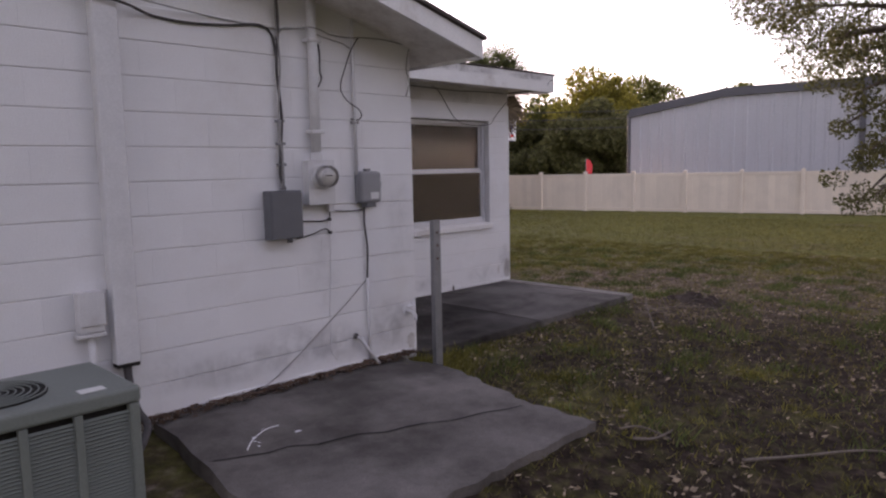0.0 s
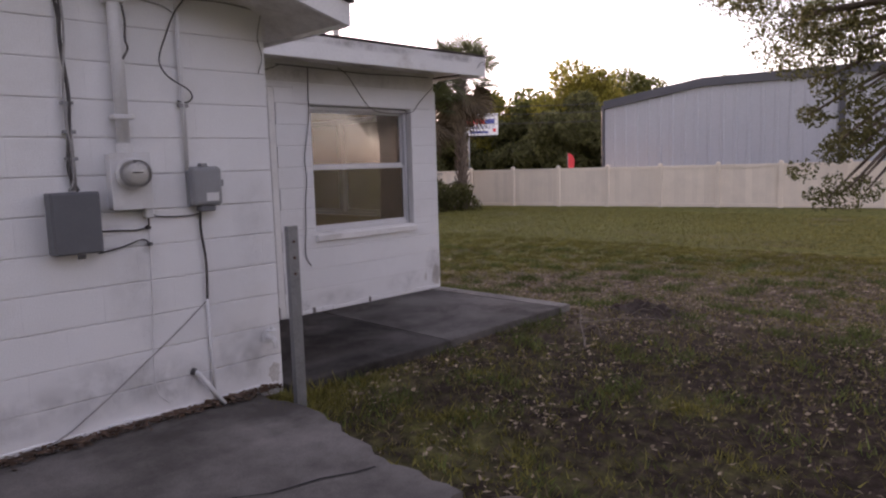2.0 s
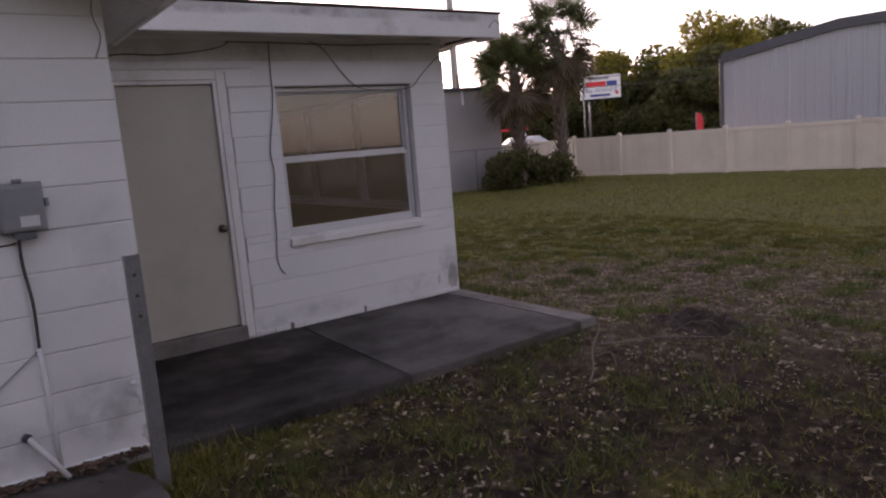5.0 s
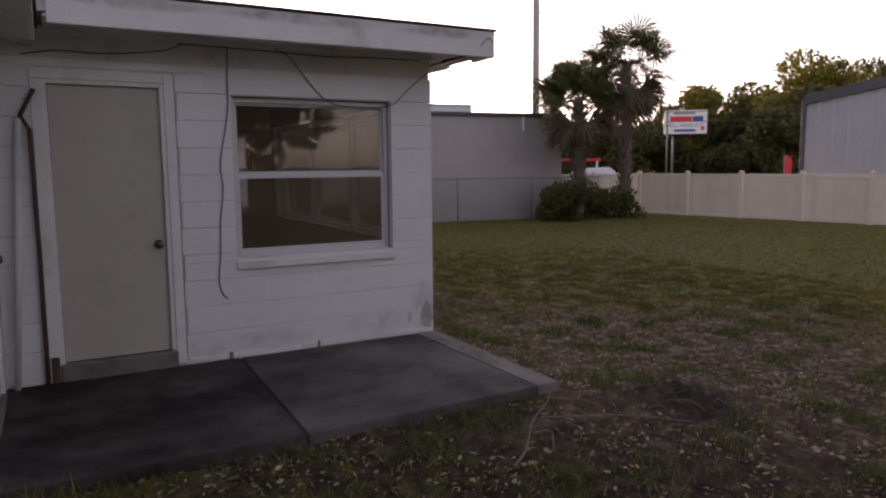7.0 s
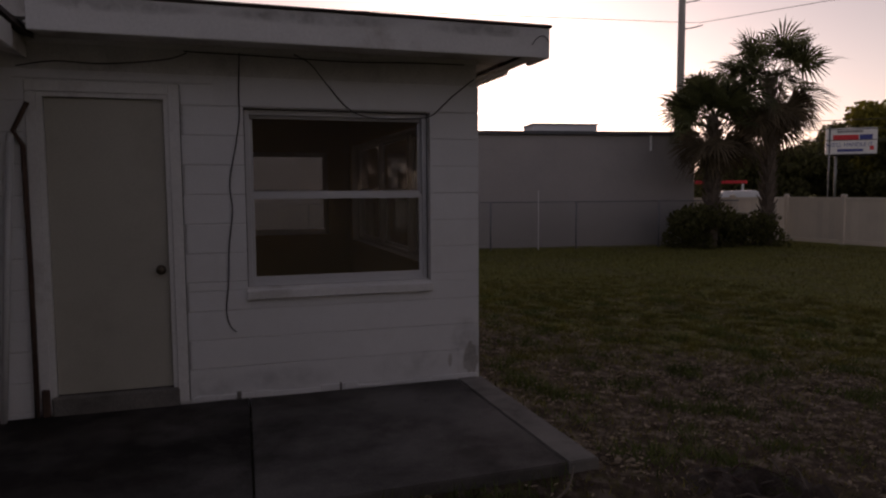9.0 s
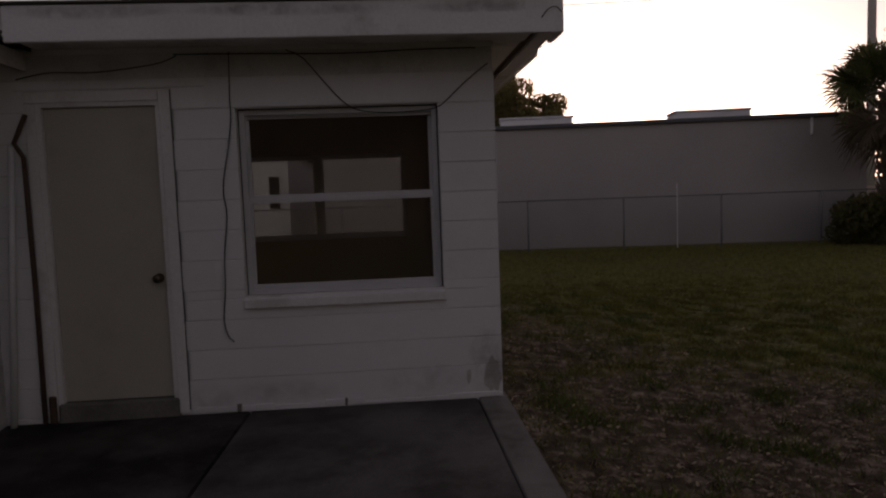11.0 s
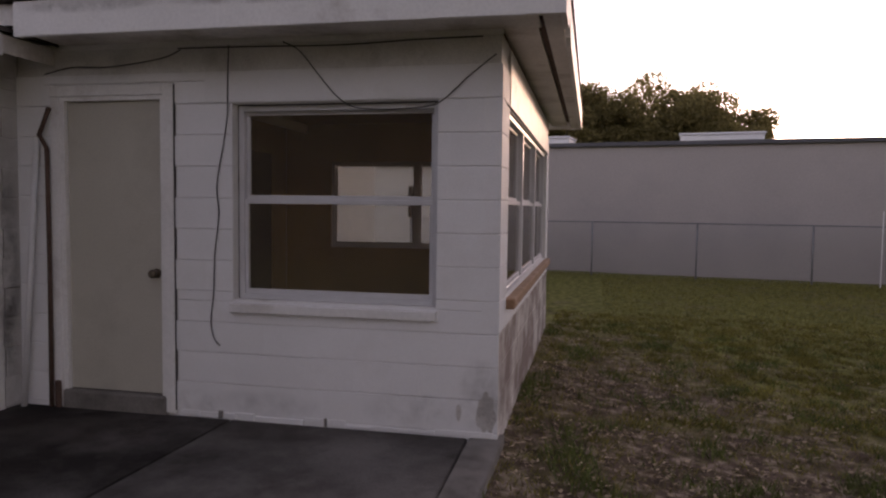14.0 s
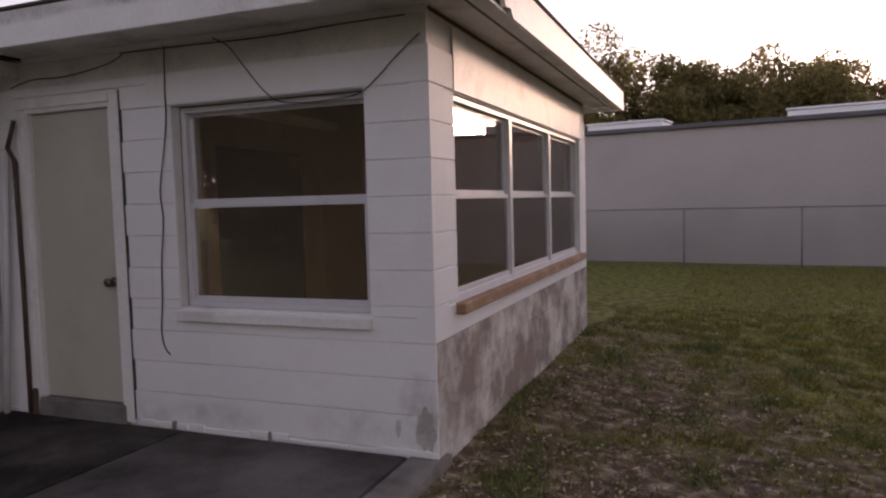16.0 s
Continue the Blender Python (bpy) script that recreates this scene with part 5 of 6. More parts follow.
# metal building beyond the vinyl fence
def metal_building():
    t = thing("metal_building", (0, 0, 0), "grey ribbed metal warehouse with dark trim", "building")
    t.matrix_world = Matrix.Translation((26.2, 15.2, 0)) @ pose(0, 0, 0, 0, 0, FROT)
    prof = [(0.0, 3.78), (-3.7, 4.36), (-18.0, 4.45)]

    def top(v):
        for (a, za), (b_, zb) in zip(prof, prof[1:]):
            if b_ <= v <= a:
                return za + (zb - za) * (a - v) / (a - b_)
        return prof[-1][1]
    v, k = 0.0, 0
    while v > -17.9:
        b_ = v - 0.45
        bm = bmesh.new()
        fr_ = [(0, v), (-0.0, v - 0.31), (-0.045, v - 0.335), (-0.045, v - 0.425), (0, b_)]
        lo_ = [bm.verts.new((x, y_, -0.4)) for x, y_ in fr_]
        hi_ = [bm.verts.new((x, y_, top(y_))) for x, y_ in fr_]
        bk_ = [bm.verts.new((0.1, y_, z_)) for y_, z_ in ((v, -0.4), (b_, -0.4), (b_, top(b_)), (v, top(v)))]
        for i in range(4):
            bm.faces.new((lo_[i], lo_[i + 1], hi_[i + 1], hi_[i]))
        bm.faces.new(bk_)
        part("sheet", bm, M_RIB, t)
        v = b_
    bm = bmesh.new()
    for i in range(2):
        (a, za), (b_, zb) = prof[i], prof[i + 1]
        m0 = [bm.verts.new(p) for p in ((-0.14, a, za - 0.22), (-0.14, b_, zb - 0.22), (-0.14, b_, zb + 0.09), (-0.14, a, za + 0.09))]
        m1 = [bm.verts.new((v_.co.x + 0.3, v_.co.y, v_.co.z)) for v_ in m0]
        bm.faces.new(m0), bm.faces.new(m1[::-1])
        for j in range(4):
            k = (j + 1) % 4
            bm.faces.new((m0[j], m0[k], m1[k], m1[j]))
    bmesh.ops.recalc_face_normals(bm, faces=bm.faces[:])
    part("gable_trim", bm, M_RIBD, t, "dark gable trim")
    part("corner_trim", box(-0.09, 0.12, -0.02, 0.1, -0.4, 3.7, 0.01), M_RIBD, t)
    part("side_wall", box(0.1, 25, 0.0, 0.08, -0.4, 3.75), M_RIB, t)
    part("downpipe", box(-0.16, -0.05, -8.3, -8.12, -0.4, 4.3, 0.01), M_RIBD, t, "dark downpipe")
    w_ = part("window", box(-0.1, -0.05, -10.6, -9.5, 1.3, 2.7, 0.01), M_WHITE, t)
    part("pane", box(-0.11, -0.101, -10.52, -9.58, 1.38, 2.62), M_GREYL, w_)
    rf_ = bmesh.new()
    a = [rf_.verts.new((0.16, y_, z_ + 0.02)) for y_, z_ in prof]
    c_ = [rf_.verts.new((25, y_, z_ + 0.02)) for y_, z_ in prof]
    a2 = [rf_.verts.new((0.16, y_, z_ + 0.1)) for y_, z_ in prof]
    c2 = [rf_.verts.new((25, y_, z_ + 0.1)) for y_, z_ in prof]
    for i in range(2):
        rf_.faces.new((a[i], a[i + 1], c_[i + 1], c_[i])), rf_.faces.new((a2[i], a2[i + 1], c2[i + 1], c2[i]))
    part("roof", rf_, M_RIBD, t)


metal_building()


def billboard():
    t = thing("billboard", (63.7, 54.2, ZB - 1.2), "white roadside sign board with red and blue lettering", "sign")
    t.rotation_euler = (0, 0, radians(-48 + 8))
    t.scale = (1.36, 1.36, 1.5)
    w, z0, z1 = 1.6, 4.1, 5.75
    part("board", box(-w, w, -0.1, 0.1, z0, z1, 0.02), M_WHITE, t)
    part("post", tube([(-0.9, 0.1, 0), (-0.9, 0.1, z1)], 0.09), M_STEEL, t, smooth=True)
    part("post", tube([(-1.35, -0.1, 0), (-1.35, -0.1, z1 + 0.1)], 0.06), M_STEEL, t, smooth=True)
    part("walkway", box(-w + 0.4, w - 0.2, -0.3, 0.3, z0 - 0.12, z0 - 0.02), M_DARK, t)
    part("name_bar", box(-1.15, 0.45, -0.107, -0.101, 4.98, 5.32), M_RED, t, "red word shape")
    part("name_bar", box(0.5, 1.3, -0.107, -0.101, 4.98, 5.32), M_BLUE, t, "blue word shape")
    part("top_bar", box(-0.9, 0.7, -0.107, -0.101, 5.45, 5.6), M_GREYL, t)
    part("number_bar", box(-0.85, 0.75, -0.107, -0.101, 4.25, 4.42), M_BLUE, t)
    part("mark", box(1.15, 1.4, -0.107, -0.101, 4.35, 4.6), M_RED, t)
    cu = bpy.data.curves.new("slogan", "FONT")
    cu.body, cu.size, cu.align_x, cu.extrude = "WE'LL HANDLE IT", 0.36, "CENTER", 0.002
    cu.materials.append(M_BLUE)
    s = new("slogan", cu)
    s.parent = t
    s.matrix_local = Matrix.Translation((-0.1, -0.105, 4.58)) @ pose(0, 0, 0, 90, 0, 0)
    tagged(s, "blue slogan lettering")


billboard()

t = thing("utility_pole", (52.6, 65.6, ZB), "tall pale concrete utility pole with davit arms", "utility pole")
part("pole", tube([(0, 0, 0), (0, 0, 30)], 0.44, r1=0.34, seg=12), M_POLE, t, smooth=True)
for z in (21.1, 18.4, 23.8):
    part("davit_arm", tube([(0, 0, z), (1.0, -0.7, z + 0.1), (1.7, -1.2, z + 0.3)], 0.06, seg=6), M_STEEL, t)
for k, z in enumerate((21.4, 18.7, 24.1)):
    tagged(mesh_ob("power_line", tube([(54.1, 64.6, z + 0.1), (70, 20, z - 1.5), (95, -15, z)], 0.03, seg=4, smooth_steps=8), M_CABLE), "thin sagging overhead power line", "power line")
    tagged(mesh_ob("power_line", tube([(54.1, 64.6, z + 0.1), (18, 82, z + 3.0), (-12, 110, z + 8)], 0.03, seg=4, smooth_steps=8), M_CABLE), "thin sagging overhead power line", "power line")
t = thing("street_pole", (38, 46, ZB), "weathered wooden street pole behind the grey building", "utility pole")
part("pole", tube([(0, 0, -0.2), (0, 0, 6.8)], 0.14, r1=0.11), M_TRUNK, t, smooth=True)
for z in (4.9, 5.6, 6.2):
    tagged(mesh_ob("street_wire", tube([(38, 46, z), (48, 32, z - 0.3), (60, 18, z)], 0.025, seg=4, smooth_steps=6), M_CABLE), "street cable strung before the trees", "power line")

t = thing("feather_flag", (55.85, 36.9, ZB), "red feather advertising flag on a thin pole", "flag")
part("pole", tube([(0, 0, 0), (0, 0, 2.65)], 0.025, seg=6), M_STEEL, t)
bm = bmesh.new()
pr = [(0.0, 0.9), (0.36, 0.95), (0.4, 2.0), (0.3, 2.45), (0.1, 2.65), (0.0, 2.6)]
fa = [bm.verts.new((x * 0.8, -x * 0.6, z)) for x, z in pr]
fb = [bm.verts.new((x * 0.8 + 0.012, -x * 0.6 + 0.012, z)) for x, z in pr]
bm.faces.new(fa), bm.faces.new(fb[::-1])
for i in range(len(pr)):
    j = (i + 1) % len(pr)
    bm.faces.new((fa[i], fa[j], fb[j], fb[i]))
part("cloth", bm, M_RED, t)
t.scale = (1.6, 1.6, 0.92)


def car():
    t = thing("parked_car", (30.2, 30.0, ZB), "white parked car seen past the palms", "car")
    t.rotation_euler = (0, 0, radians(-30))
    bm = bmesh.new()
    side = [(-2.2, 0.35), (-2.2, 0.85), (-1.9, 1.0), (-1.5, 1.05), (-0.9, 1.62), (0.6, 1.66), (1.4, 1.1), (2.1, 0.98), (2.25, 0.7), (2.25, 0.35)]
    a = [bm.verts.new((x, -0.88 + (0.12 if z > 1.2 else 0), z)) for x, z in side]
    c_ = [bm.verts.new((x, 0.88 - (0.12 if z > 1.2 else 0), z)) for x, z in side]
    bm.faces.new(a[::-1]), bm.faces.new(c_)
    for i in range(len(side)):
        j = (i + 1) % len(side)
        bm.faces.new((a[i], a[j], c_[j], c_[i]))
    bmesh.ops.recalc_face_normals(bm, faces=bm.faces[:])
    part("body", bm, M_CARW, t)
    part("side_window", prism([(-0.8, 1.1), (1.1, 1.1), (0.5, 1.55), (-0.75, 1.52)], 0, 0.01), M_DARK, t).matrix_local = pose(0, -0.87, 0, 90 - 10, 0, 0)
    for x in (-1.4, 1.4):
        for y_ in (-0.85, 0.85):
            wh = part("wheel", lathe([(0.2, -0.1), (0.33, -0.09), (0.33, 0.09), (0.2, 0.1)], pose(x, y_, 0.33, 90, 0, 0), 20), M_TYRE, t)
            part("rim", lathe([(0.02, -0.11), (0.2, -0.105), (0.2, 0.105), (0.02, 0.11)], pose(x, y_, 0.33, 90, 0, 0), 14), M_STEEL, wh)


car()
t = thing("roadside_sign_band", (33.2, 35.2, ZB), "low red and white sign band by the road", "sign")
t.rotation_euler = (0, 0, radians(-42))
part("band", box(-1.7, 1.5, -0.1, 0.1, 2.02, 2.2, 0.02), M_RED, t)
part("post", box(-1.6, -1.48, -0.08, 0.08, 0, 2.019), M_WHITE, t)
part("post", box(1.2, 1.32, -0.08, 0.08, 0, 2.019), M_WHITE, t)

# ---- trees ----


def leaf_cloud(name, clumps, n, size, material, parent, seed, label=""):
    """Many small leaf cards spread through the shells of the clumps (x, y, z, r)."""
    g = np.random.RandomState(seed)
    cl = np.array(clumps)
    wgt = cl[:, 3] ** 2
    pick = g.choice(len(cl), n, p=wgt / wgt.sum())
    d = g.normal(size=(n, 3)); d /= np.linalg.norm(d, axis=1)[:, None]
    r = cl[pick, 3] * (0.45 + 0.62 * g.rand(n) ** 0.6)
    c = cl[pick, :3] + d * r[:, None] * np.array([1, 1, 0.8])
    a = g.normal(size=(n, 3)); a /= np.linalg.norm(a, axis=1)[:, None]
    b2 = np.cross(a, g.normal(size=(n, 3))); b2 /= np.linalg.norm(b2, axis=1)[:, None]
    s = size * (0.6 + 0.8 * g.rand(n))[:, None]
    v = np.stack([c - a * s, c + b2 * s * 0.45, c + a * s, c - b2 * s * 0.45], 1).reshape(-1, 3)
    f = np.arange(4 * n).reshape(-1, 4)
    return tagged(raw_mesh(name, v.tolist(), f.tolist(), material, parent), label)


def broad_tree(x, y, h, spread, seed, material, leaves, size, label, clumps=26, low=0.35):
    rnd_ = random.Random(seed)
    t = thing("tree", (x, y, ZB), label, "tree")
    part("trunk", tube([(0, 0, -0.3), (0.1, 0, h * 0.25), (-0.1, 0.1, h * 0.5)], h * 0.028, r1=h * 0.015, smooth_steps=4), M_TRUNK, t, smooth=True)
    cl = []
    for k in range(clumps):
        ang, rr = rnd_.uniform(0, 6.283), spread * math.sqrt(rnd_.random()) * 0.85
        top = h * (1 - 0.42 * (rr / spread) ** 2)
        z = rnd_.uniform(h * low, top - spread * 0.15)
        cl.append((rr * math.cos(ang), rr * math.sin(ang), z, spread * rnd_.uniform(0.17, 0.34)))
    for q_ in cl[:7]:
        part("limb", tube([(0, 0, h * 0.3), (q_[0] * 0.5, q_[1] * 0.5, (h * 0.35 + q_[2]) / 2), q_[:3]], h * 0.011, r1=0.03, smooth_steps=3, seg=6), M_TRUNK, t, smooth=True)
    leaf_cloud("crown", cl, leaves, size, material, t, seed)
    return t


def az(deg, dist, ox=6.0, oy=1.0):
    return ox + dist * math.sin(radians(deg)), oy + dist * math.cos(radians(deg))


OAK = "broad-crowned oak tree, evening light put into its yellow-green leaf colour"
DRK = "dark broadleaf tree in the distant tree line"
for k, (a, d, h, s, m, lab) in enumerate([
        (56.5, 62, 10.0, 6.0, M_LEAFY, OAK), (53.0, 66, 9.0, 5.5, M_LEAF, OAK), (49.8, 125, 15, 9.5, M_LEAFY, OAK), (55.5, 56, 7.0, 4.6, M_LEAFD, DRK),
        (52.2, 62, 6.8, 4.6, M_LEAFD, DRK), (46.5, 125, 12.5, 9.5, M_LEAFD, DRK), (60.5, 70, 10.0, 5.5, M_LEAF, DRK), (44.0, 118, 9.5, 8.5, M_LEAFD, DRK), (58.5, 52, 6.0, 4.2, M_LEAFD, DRK),
        (66.5, 95, 12.5, 5.0, M_LEAF, OAK), (40.5, 120, 7.5, 8.0, M_LEAFD, DRK),
        (29.5, 85, 6.6, 3.5, M_LEAF, DRK)]):
    far = 1.9 if a > 52 and d < 90 else 1.0
    x, y = az(a, d * far)
    broad_tree(x, y, 1.65 + (h - 1.65) * far, s * far, 40 + k, m, 18000, 0.27 * (1.6 if d * far > 100 else 1.0), lab, 44, 0.12)


# tree line behind the grey building
for k, (x, y, h, s) in enumerate(((12.2, 42.3, 9.5, 2.6), (14.4, 43.5, 8.6, 2.3), (9.0, 44.0, 9.0, 2.8), (6.2, 42.5, 9.5, 2.6), (3.0, 42.0, 10.9, 3.0), (-0.6, 44.0, 10.6, 3.2), (10.6, 46.0, 9.0, 2.8), (-4.6, 46.0, 10.4, 3.4), (16.4, 45.0, 7.6, 2.0), (-9.5, 47.0, 10.5, 3.6), (7.6, 46.0, 9.2, 2.8), (13.4, 46.0, 8.6, 2.6))):
    broad_tree(x, y, h + 0.45, s * 1.25, 140 + k, M_LEAFB, 26000, 0.12, "broadleaf tree behind the grey building, backlight and haze in its leaf colour", 95, 0.12)

# unseen trees added behind the camera so the glass reflects dark foliage
for k, (x, y, h, s) in enumerate(((-6, -17, 9, 5.5), (3, -20, 10, 6), (-14, -10, 11, 5.5), (-1, -13, 11, 5.5), (-9, -14, 11, 5.5), (8, -15, 10, 5.5))):
    broad_tree(x, y, h, s, 90 + k, M_LEAFD, 9000, 0.27, "unseen dark broadleaf tree added to darken the window reflections", 34, 0.12)


def yard_tree():
    t = thing("tree", (14.95, 1.06, ZB), "spreading yard oak with drooping leafy branches", "tree")
    part("trunk", tube([(0, 0, -0.3), (0.1, 0.1, 2.0), (-0.2, 0.3, 4.5)], 0.35, r1=0.2, smooth_steps=5, seg=12), M_TRUNK, t, smooth=True)
    rnd_ = random.Random(5)
    cl = []
    for k in range(40):
        ang, rr = rnd_.uniform(0, 6.283), 4.6 * math.sqrt(rnd_.random())
        cl.append((rr * math.cos(ang), rr * math.sin(ang), rnd_.uniform(3.2, 7.5), rnd_.uniform(0.5, 1.1)))
    for ang in np.arange(1.2, 3.6, 0.24):
        rr = 4.1 + rnd_.uniform(-0.3, 0.4)
        cl.append((rr * math.cos(ang), rr * math.sin(ang), rnd_.uniform(3.4, 5.0), 0.7))
    for k in range(70):
        cl.append((rnd_.uniform(-3.0, -1.8), rnd_.uniform(1.4, 2.6), rnd_.uniform(1.0, 4.4), rnd_.uniform(0.12, 0.27)))
    for q_ in cl[::3]:
        part("limb", tube([(0, 0.1, 3.0), (q_[0] * 0.5, q_[1] * 0.5, (4.0 + q_[2]) / 2), q_[:3]], 0.07, r1=0.015, smooth_steps=3, seg=6), M_TRUNK, t, smooth=True)
    leaf_cloud("crown", cl, 95000, 0.036, M_LEAFD, t, 77)


yard_tree()


def palm(x, y, h, r, seed, label):
    """Cabbage palm: booted trunk, costapalmate fan leaves on long stalks, hanging dead skirt."""
    rnd_ = random.Random(seed)
    t = thing("palm_tree", (x, y, ZB), label, "palm tree", "cabbage palms by the fence corner")
    bm = bmesh.new()
    tube([(0, 0, -0.2), (0.05, 0, h * 0.5), (0, 0.02, h)], 0.19, bm, 12, 0.15, 6)
    for k in range(120):
        a, z = k * 2.4, 0.5 + (h - 0.7) * k / 120
        d = Vector((math.cos(a), math.sin(a), 0))
        tube([d * 0.15 + Vector((0, 0, z)), d * 0.3 + Vector((0, 0, z + 0.26))], 0.045, bm, 4, 0.015)
    part("trunk", bm, M_BARK, t)
    for k in range(58):
        dead = k >= 36
        el = radians(rnd_.uniform(-75, -35) if dead else math.degrees(math.asin(rnd_.uniform(-0.35, 0.99))))
        a = rnd_.uniform(0, 6.283)
        out = Vector((math.cos(a) * math.cos(el), math.sin(a) * math.cos(el), math.sin(el)))
        stalk = r * rnd_.uniform(0.45, 0.72)
        base = Vector((0, 0, h - 0.1))
        hub = base + out * stalk + Vector((0, 0, -0.12 * stalk))
        bm = bmesh.new()
        tube([base, base + out * stalk * 0.5 + Vector((0, 0, 0.03)), hub], 0.018, bm, 4, 0.01)
        side = out.cross(Vector((0, 0, 1)))
        side = side.normalized() if side.length > 0.05 else Vector((1, 0, 0))
        side = Matrix.Rotation(rnd_.uniform(-1.2, 1.2), 3, out) @ side
        up = side.cross(out)
        blade = r * rnd_.uniform(0.46, 0.6)
        for s in range(25):
            th = radians(-128 + 256 * s / 24) + rnd_.uniform(-0.04, 0.04)
            d = (out * math.cos(th) + side * math.sin(th) + up * 0.22 * abs(math.sin(th))).normalized()
            ln = blade * (1.0 - 0.18 * abs(th) / 2.2) * rnd_.uniform(0.88, 1.05)
            w_ = d.cross(up).normalized() * 0.03
            mid_ = hub + d * ln * 0.6
            tip = hub + d * ln + Vector((0, 0, -ln * rnd_.uniform(0.10, 0.3)))
            v_ = [bm.verts.new(p) for p in (hub - w_ * 0.3, hub + w_ * 0.3, mid_ + w_, mid_ - w_, tip)]
            bm.faces.new((v_[0], v_[1], v_[2], v_[3])), bm.faces.new((v_[3], v_[2], v_[4]))
        part("frond", bm, M_DEADF if dead else M_FROND, t)


palm(21.5, 18.6, 5.1, 1.9, 3, "tall cabbage palm with ragged fan leaves and skirt")
palm(19.3, 18.4, 3.95, 1.6, 8, "shorter cabbage palm with drooping fan leaves")


def shrub(x, y, w, h, seed, n, label):
    rnd_ = random.Random(seed)
    t = thing("shrub", (x, y, ZB), label, "shrub")
    cl = [(rnd_.uniform(-w, w), rnd_.uniform(-0.4, 0.4), rnd_.uniform(0.15, h), rnd_.uniform(0.25, 0.5)) for _ in range(16)]
    for q_ in cl[:8]:
        part("stem", tube([(q_[0] * 0.3, 0, -0.1), q_[:3]], 0.025, r1=0.01, seg=5), M_TRUNK, t)
    leaf_cloud("leaves", cl, n, 0.07, M_LEAFD, t, seed)


shrub(18.9, 18.4, 0.8, 1.0, 21, 5000, "dark overgrown shrub below the palms")
shrub(20.6, 18.5, 0.9, 0.8, 22, 3500, "low dark undergrowth at the fence corner")

# ---- yard litter ----
t = thing("fallen_branch", (0, 0, 0), "dry bare fallen branch on the lawn", "branch")


def on_ground(pts, up=0.02):
    return [(x, y, ground_z(x, y) + z + up) for x, y, z in pts]


part("limb", tube(on_ground([(6.35, 3.42, 0), (6.5, 3.52, 0.02), (6.65, 3.66, 0.1), (6.85, 3.78, 0.13), (6.92, 3.85, 0.2)]), 0.009, r1=0.004, smooth_steps=4), M_TWIG, t, smooth=True)
part("limb", tube(on_ground([(6.85, 3.8, 0.02), (7.1, 3.75, 0.0), (7.4, 3.62, 0.01), (7.75, 3.42, 0.0)]), 0.008, r1=0.004, smooth_steps=4), M_TWIG, t, smooth=True)
part("twig", tube(on_ground([(6.6, 3.6, 0.05), (6.66, 3.5, 0.1), (6.62, 3.42, 0.02)]), 0.007, r1=0.004, smooth_steps=4), M_TWIG, t, smooth=True)
t = thing("fallen_branch", (0, 0, 0), "curved dry stick lying in leaf litter", "branch")
part("limb", tube(on_ground([(3.9, 1.55, 0), (4.2, 1.35, 0), (4.6, 1.1, 0.01), (4.75, 0.85, 0)]), 0.011, r1=0.005, smooth_steps=5), M_TWIG, t, smooth=True)
t = thing("fallen_branch", (0, 0, 0), "small forked twig on the lawn", "branch")
part("limb", tube(on_ground([(3.65, 2.1, 0), (3.72, 2.0, 0.02), (3.85, 1.95, 0.06)]), 0.012, r1=0.005, smooth_steps=5), M_TWIG, t, smooth=True)
part("twig", tube(on_ground([(3.66, 2.2, 0.02), (3.75, 2.1, 0.05), (3.78, 1.92, 0.03)]), 0.008, r1=0.004, smooth_steps=5), M_TWIG, t, smooth=True)


def mound(x, y):
    bm = bmesh.new()
    bmesh.ops.create_grid(bm, x_segments=22, y_segments=22, size=0.5)
    for v in bm.verts:
        d = v.co.length / 0.5
        v.co.z = ground_z(x + v.co.x, y + v.co.y) - 0.02 + 0.085 * max(0, 1 - d * d) * (0.8 + 1.6 * noise.noise(v.co * 11)) - (0.04 if d > 0.95 else 0)
        v.co.x += x
        v.co.y += y
    return tagged(mesh_ob("stump_mound", bm, mat("dark_rotten_mulch", (0.05, 0.034, 0.026), 0.95, vary=0.5, scale=9, fine=70, bump=0.9), None, True), "dark rotten stump mound in the bare lawn", "stump")


mound(8.05, 3.75)

rnd = random.Random(14)
t = thing("stump_roots", (8.05, 3.75, ground_z(8.05, 3.75)), "broken dead roots and twigs on the stump mound", "roots")
for k in range(16):
    a_, r_ = rnd.uniform(0, 6.283), rnd.uniform(0.1, 0.38)
    p0 = Vector((r_ * math.cos(a_), r_ * math.sin(a_), 0.02))
    dv = Vector((rnd.uniform(-0.2, 0.2), rnd.uniform(-0.2, 0.2), rnd.uniform(0.0, 0.1)))
    part("twig", tube([p0, p0 + dv * 0.5 + Vector((0, 0, 0.03)), p0 + dv], 0.007, r1=0.003, smooth_steps=3, seg=5), M_RUST if k % 2 else M_TWIG, t, smooth=True)

# grass, dry blades and leaf litter
def scatter(n, seed, keep, box_=(2.0, 14.5, -2.0, 13.5)):
    rnd_ = random.Random(seed)
    out = []
    while len(out) < n:
        x, y = rnd_.uniform(box_[0], box_[1]), rnd_.uniform(box_[2], box_[3])
        if house_gap(x, y) <= 0.0 and not (x > HX and HY0 - 0.2 < y < HY1):
            continue
        if HX - 0.1 < x < 7.22 and 4.1 < y < 6.1 or HX < x < HXE and y > HY1 or 1.4 < x < 3.6 and 2.3 < y < 4.3 or x < HX and y > 4.1:
            continue
        if rnd_.random() < keep(x, y):
            out.append((x, y, rnd_))
    return out


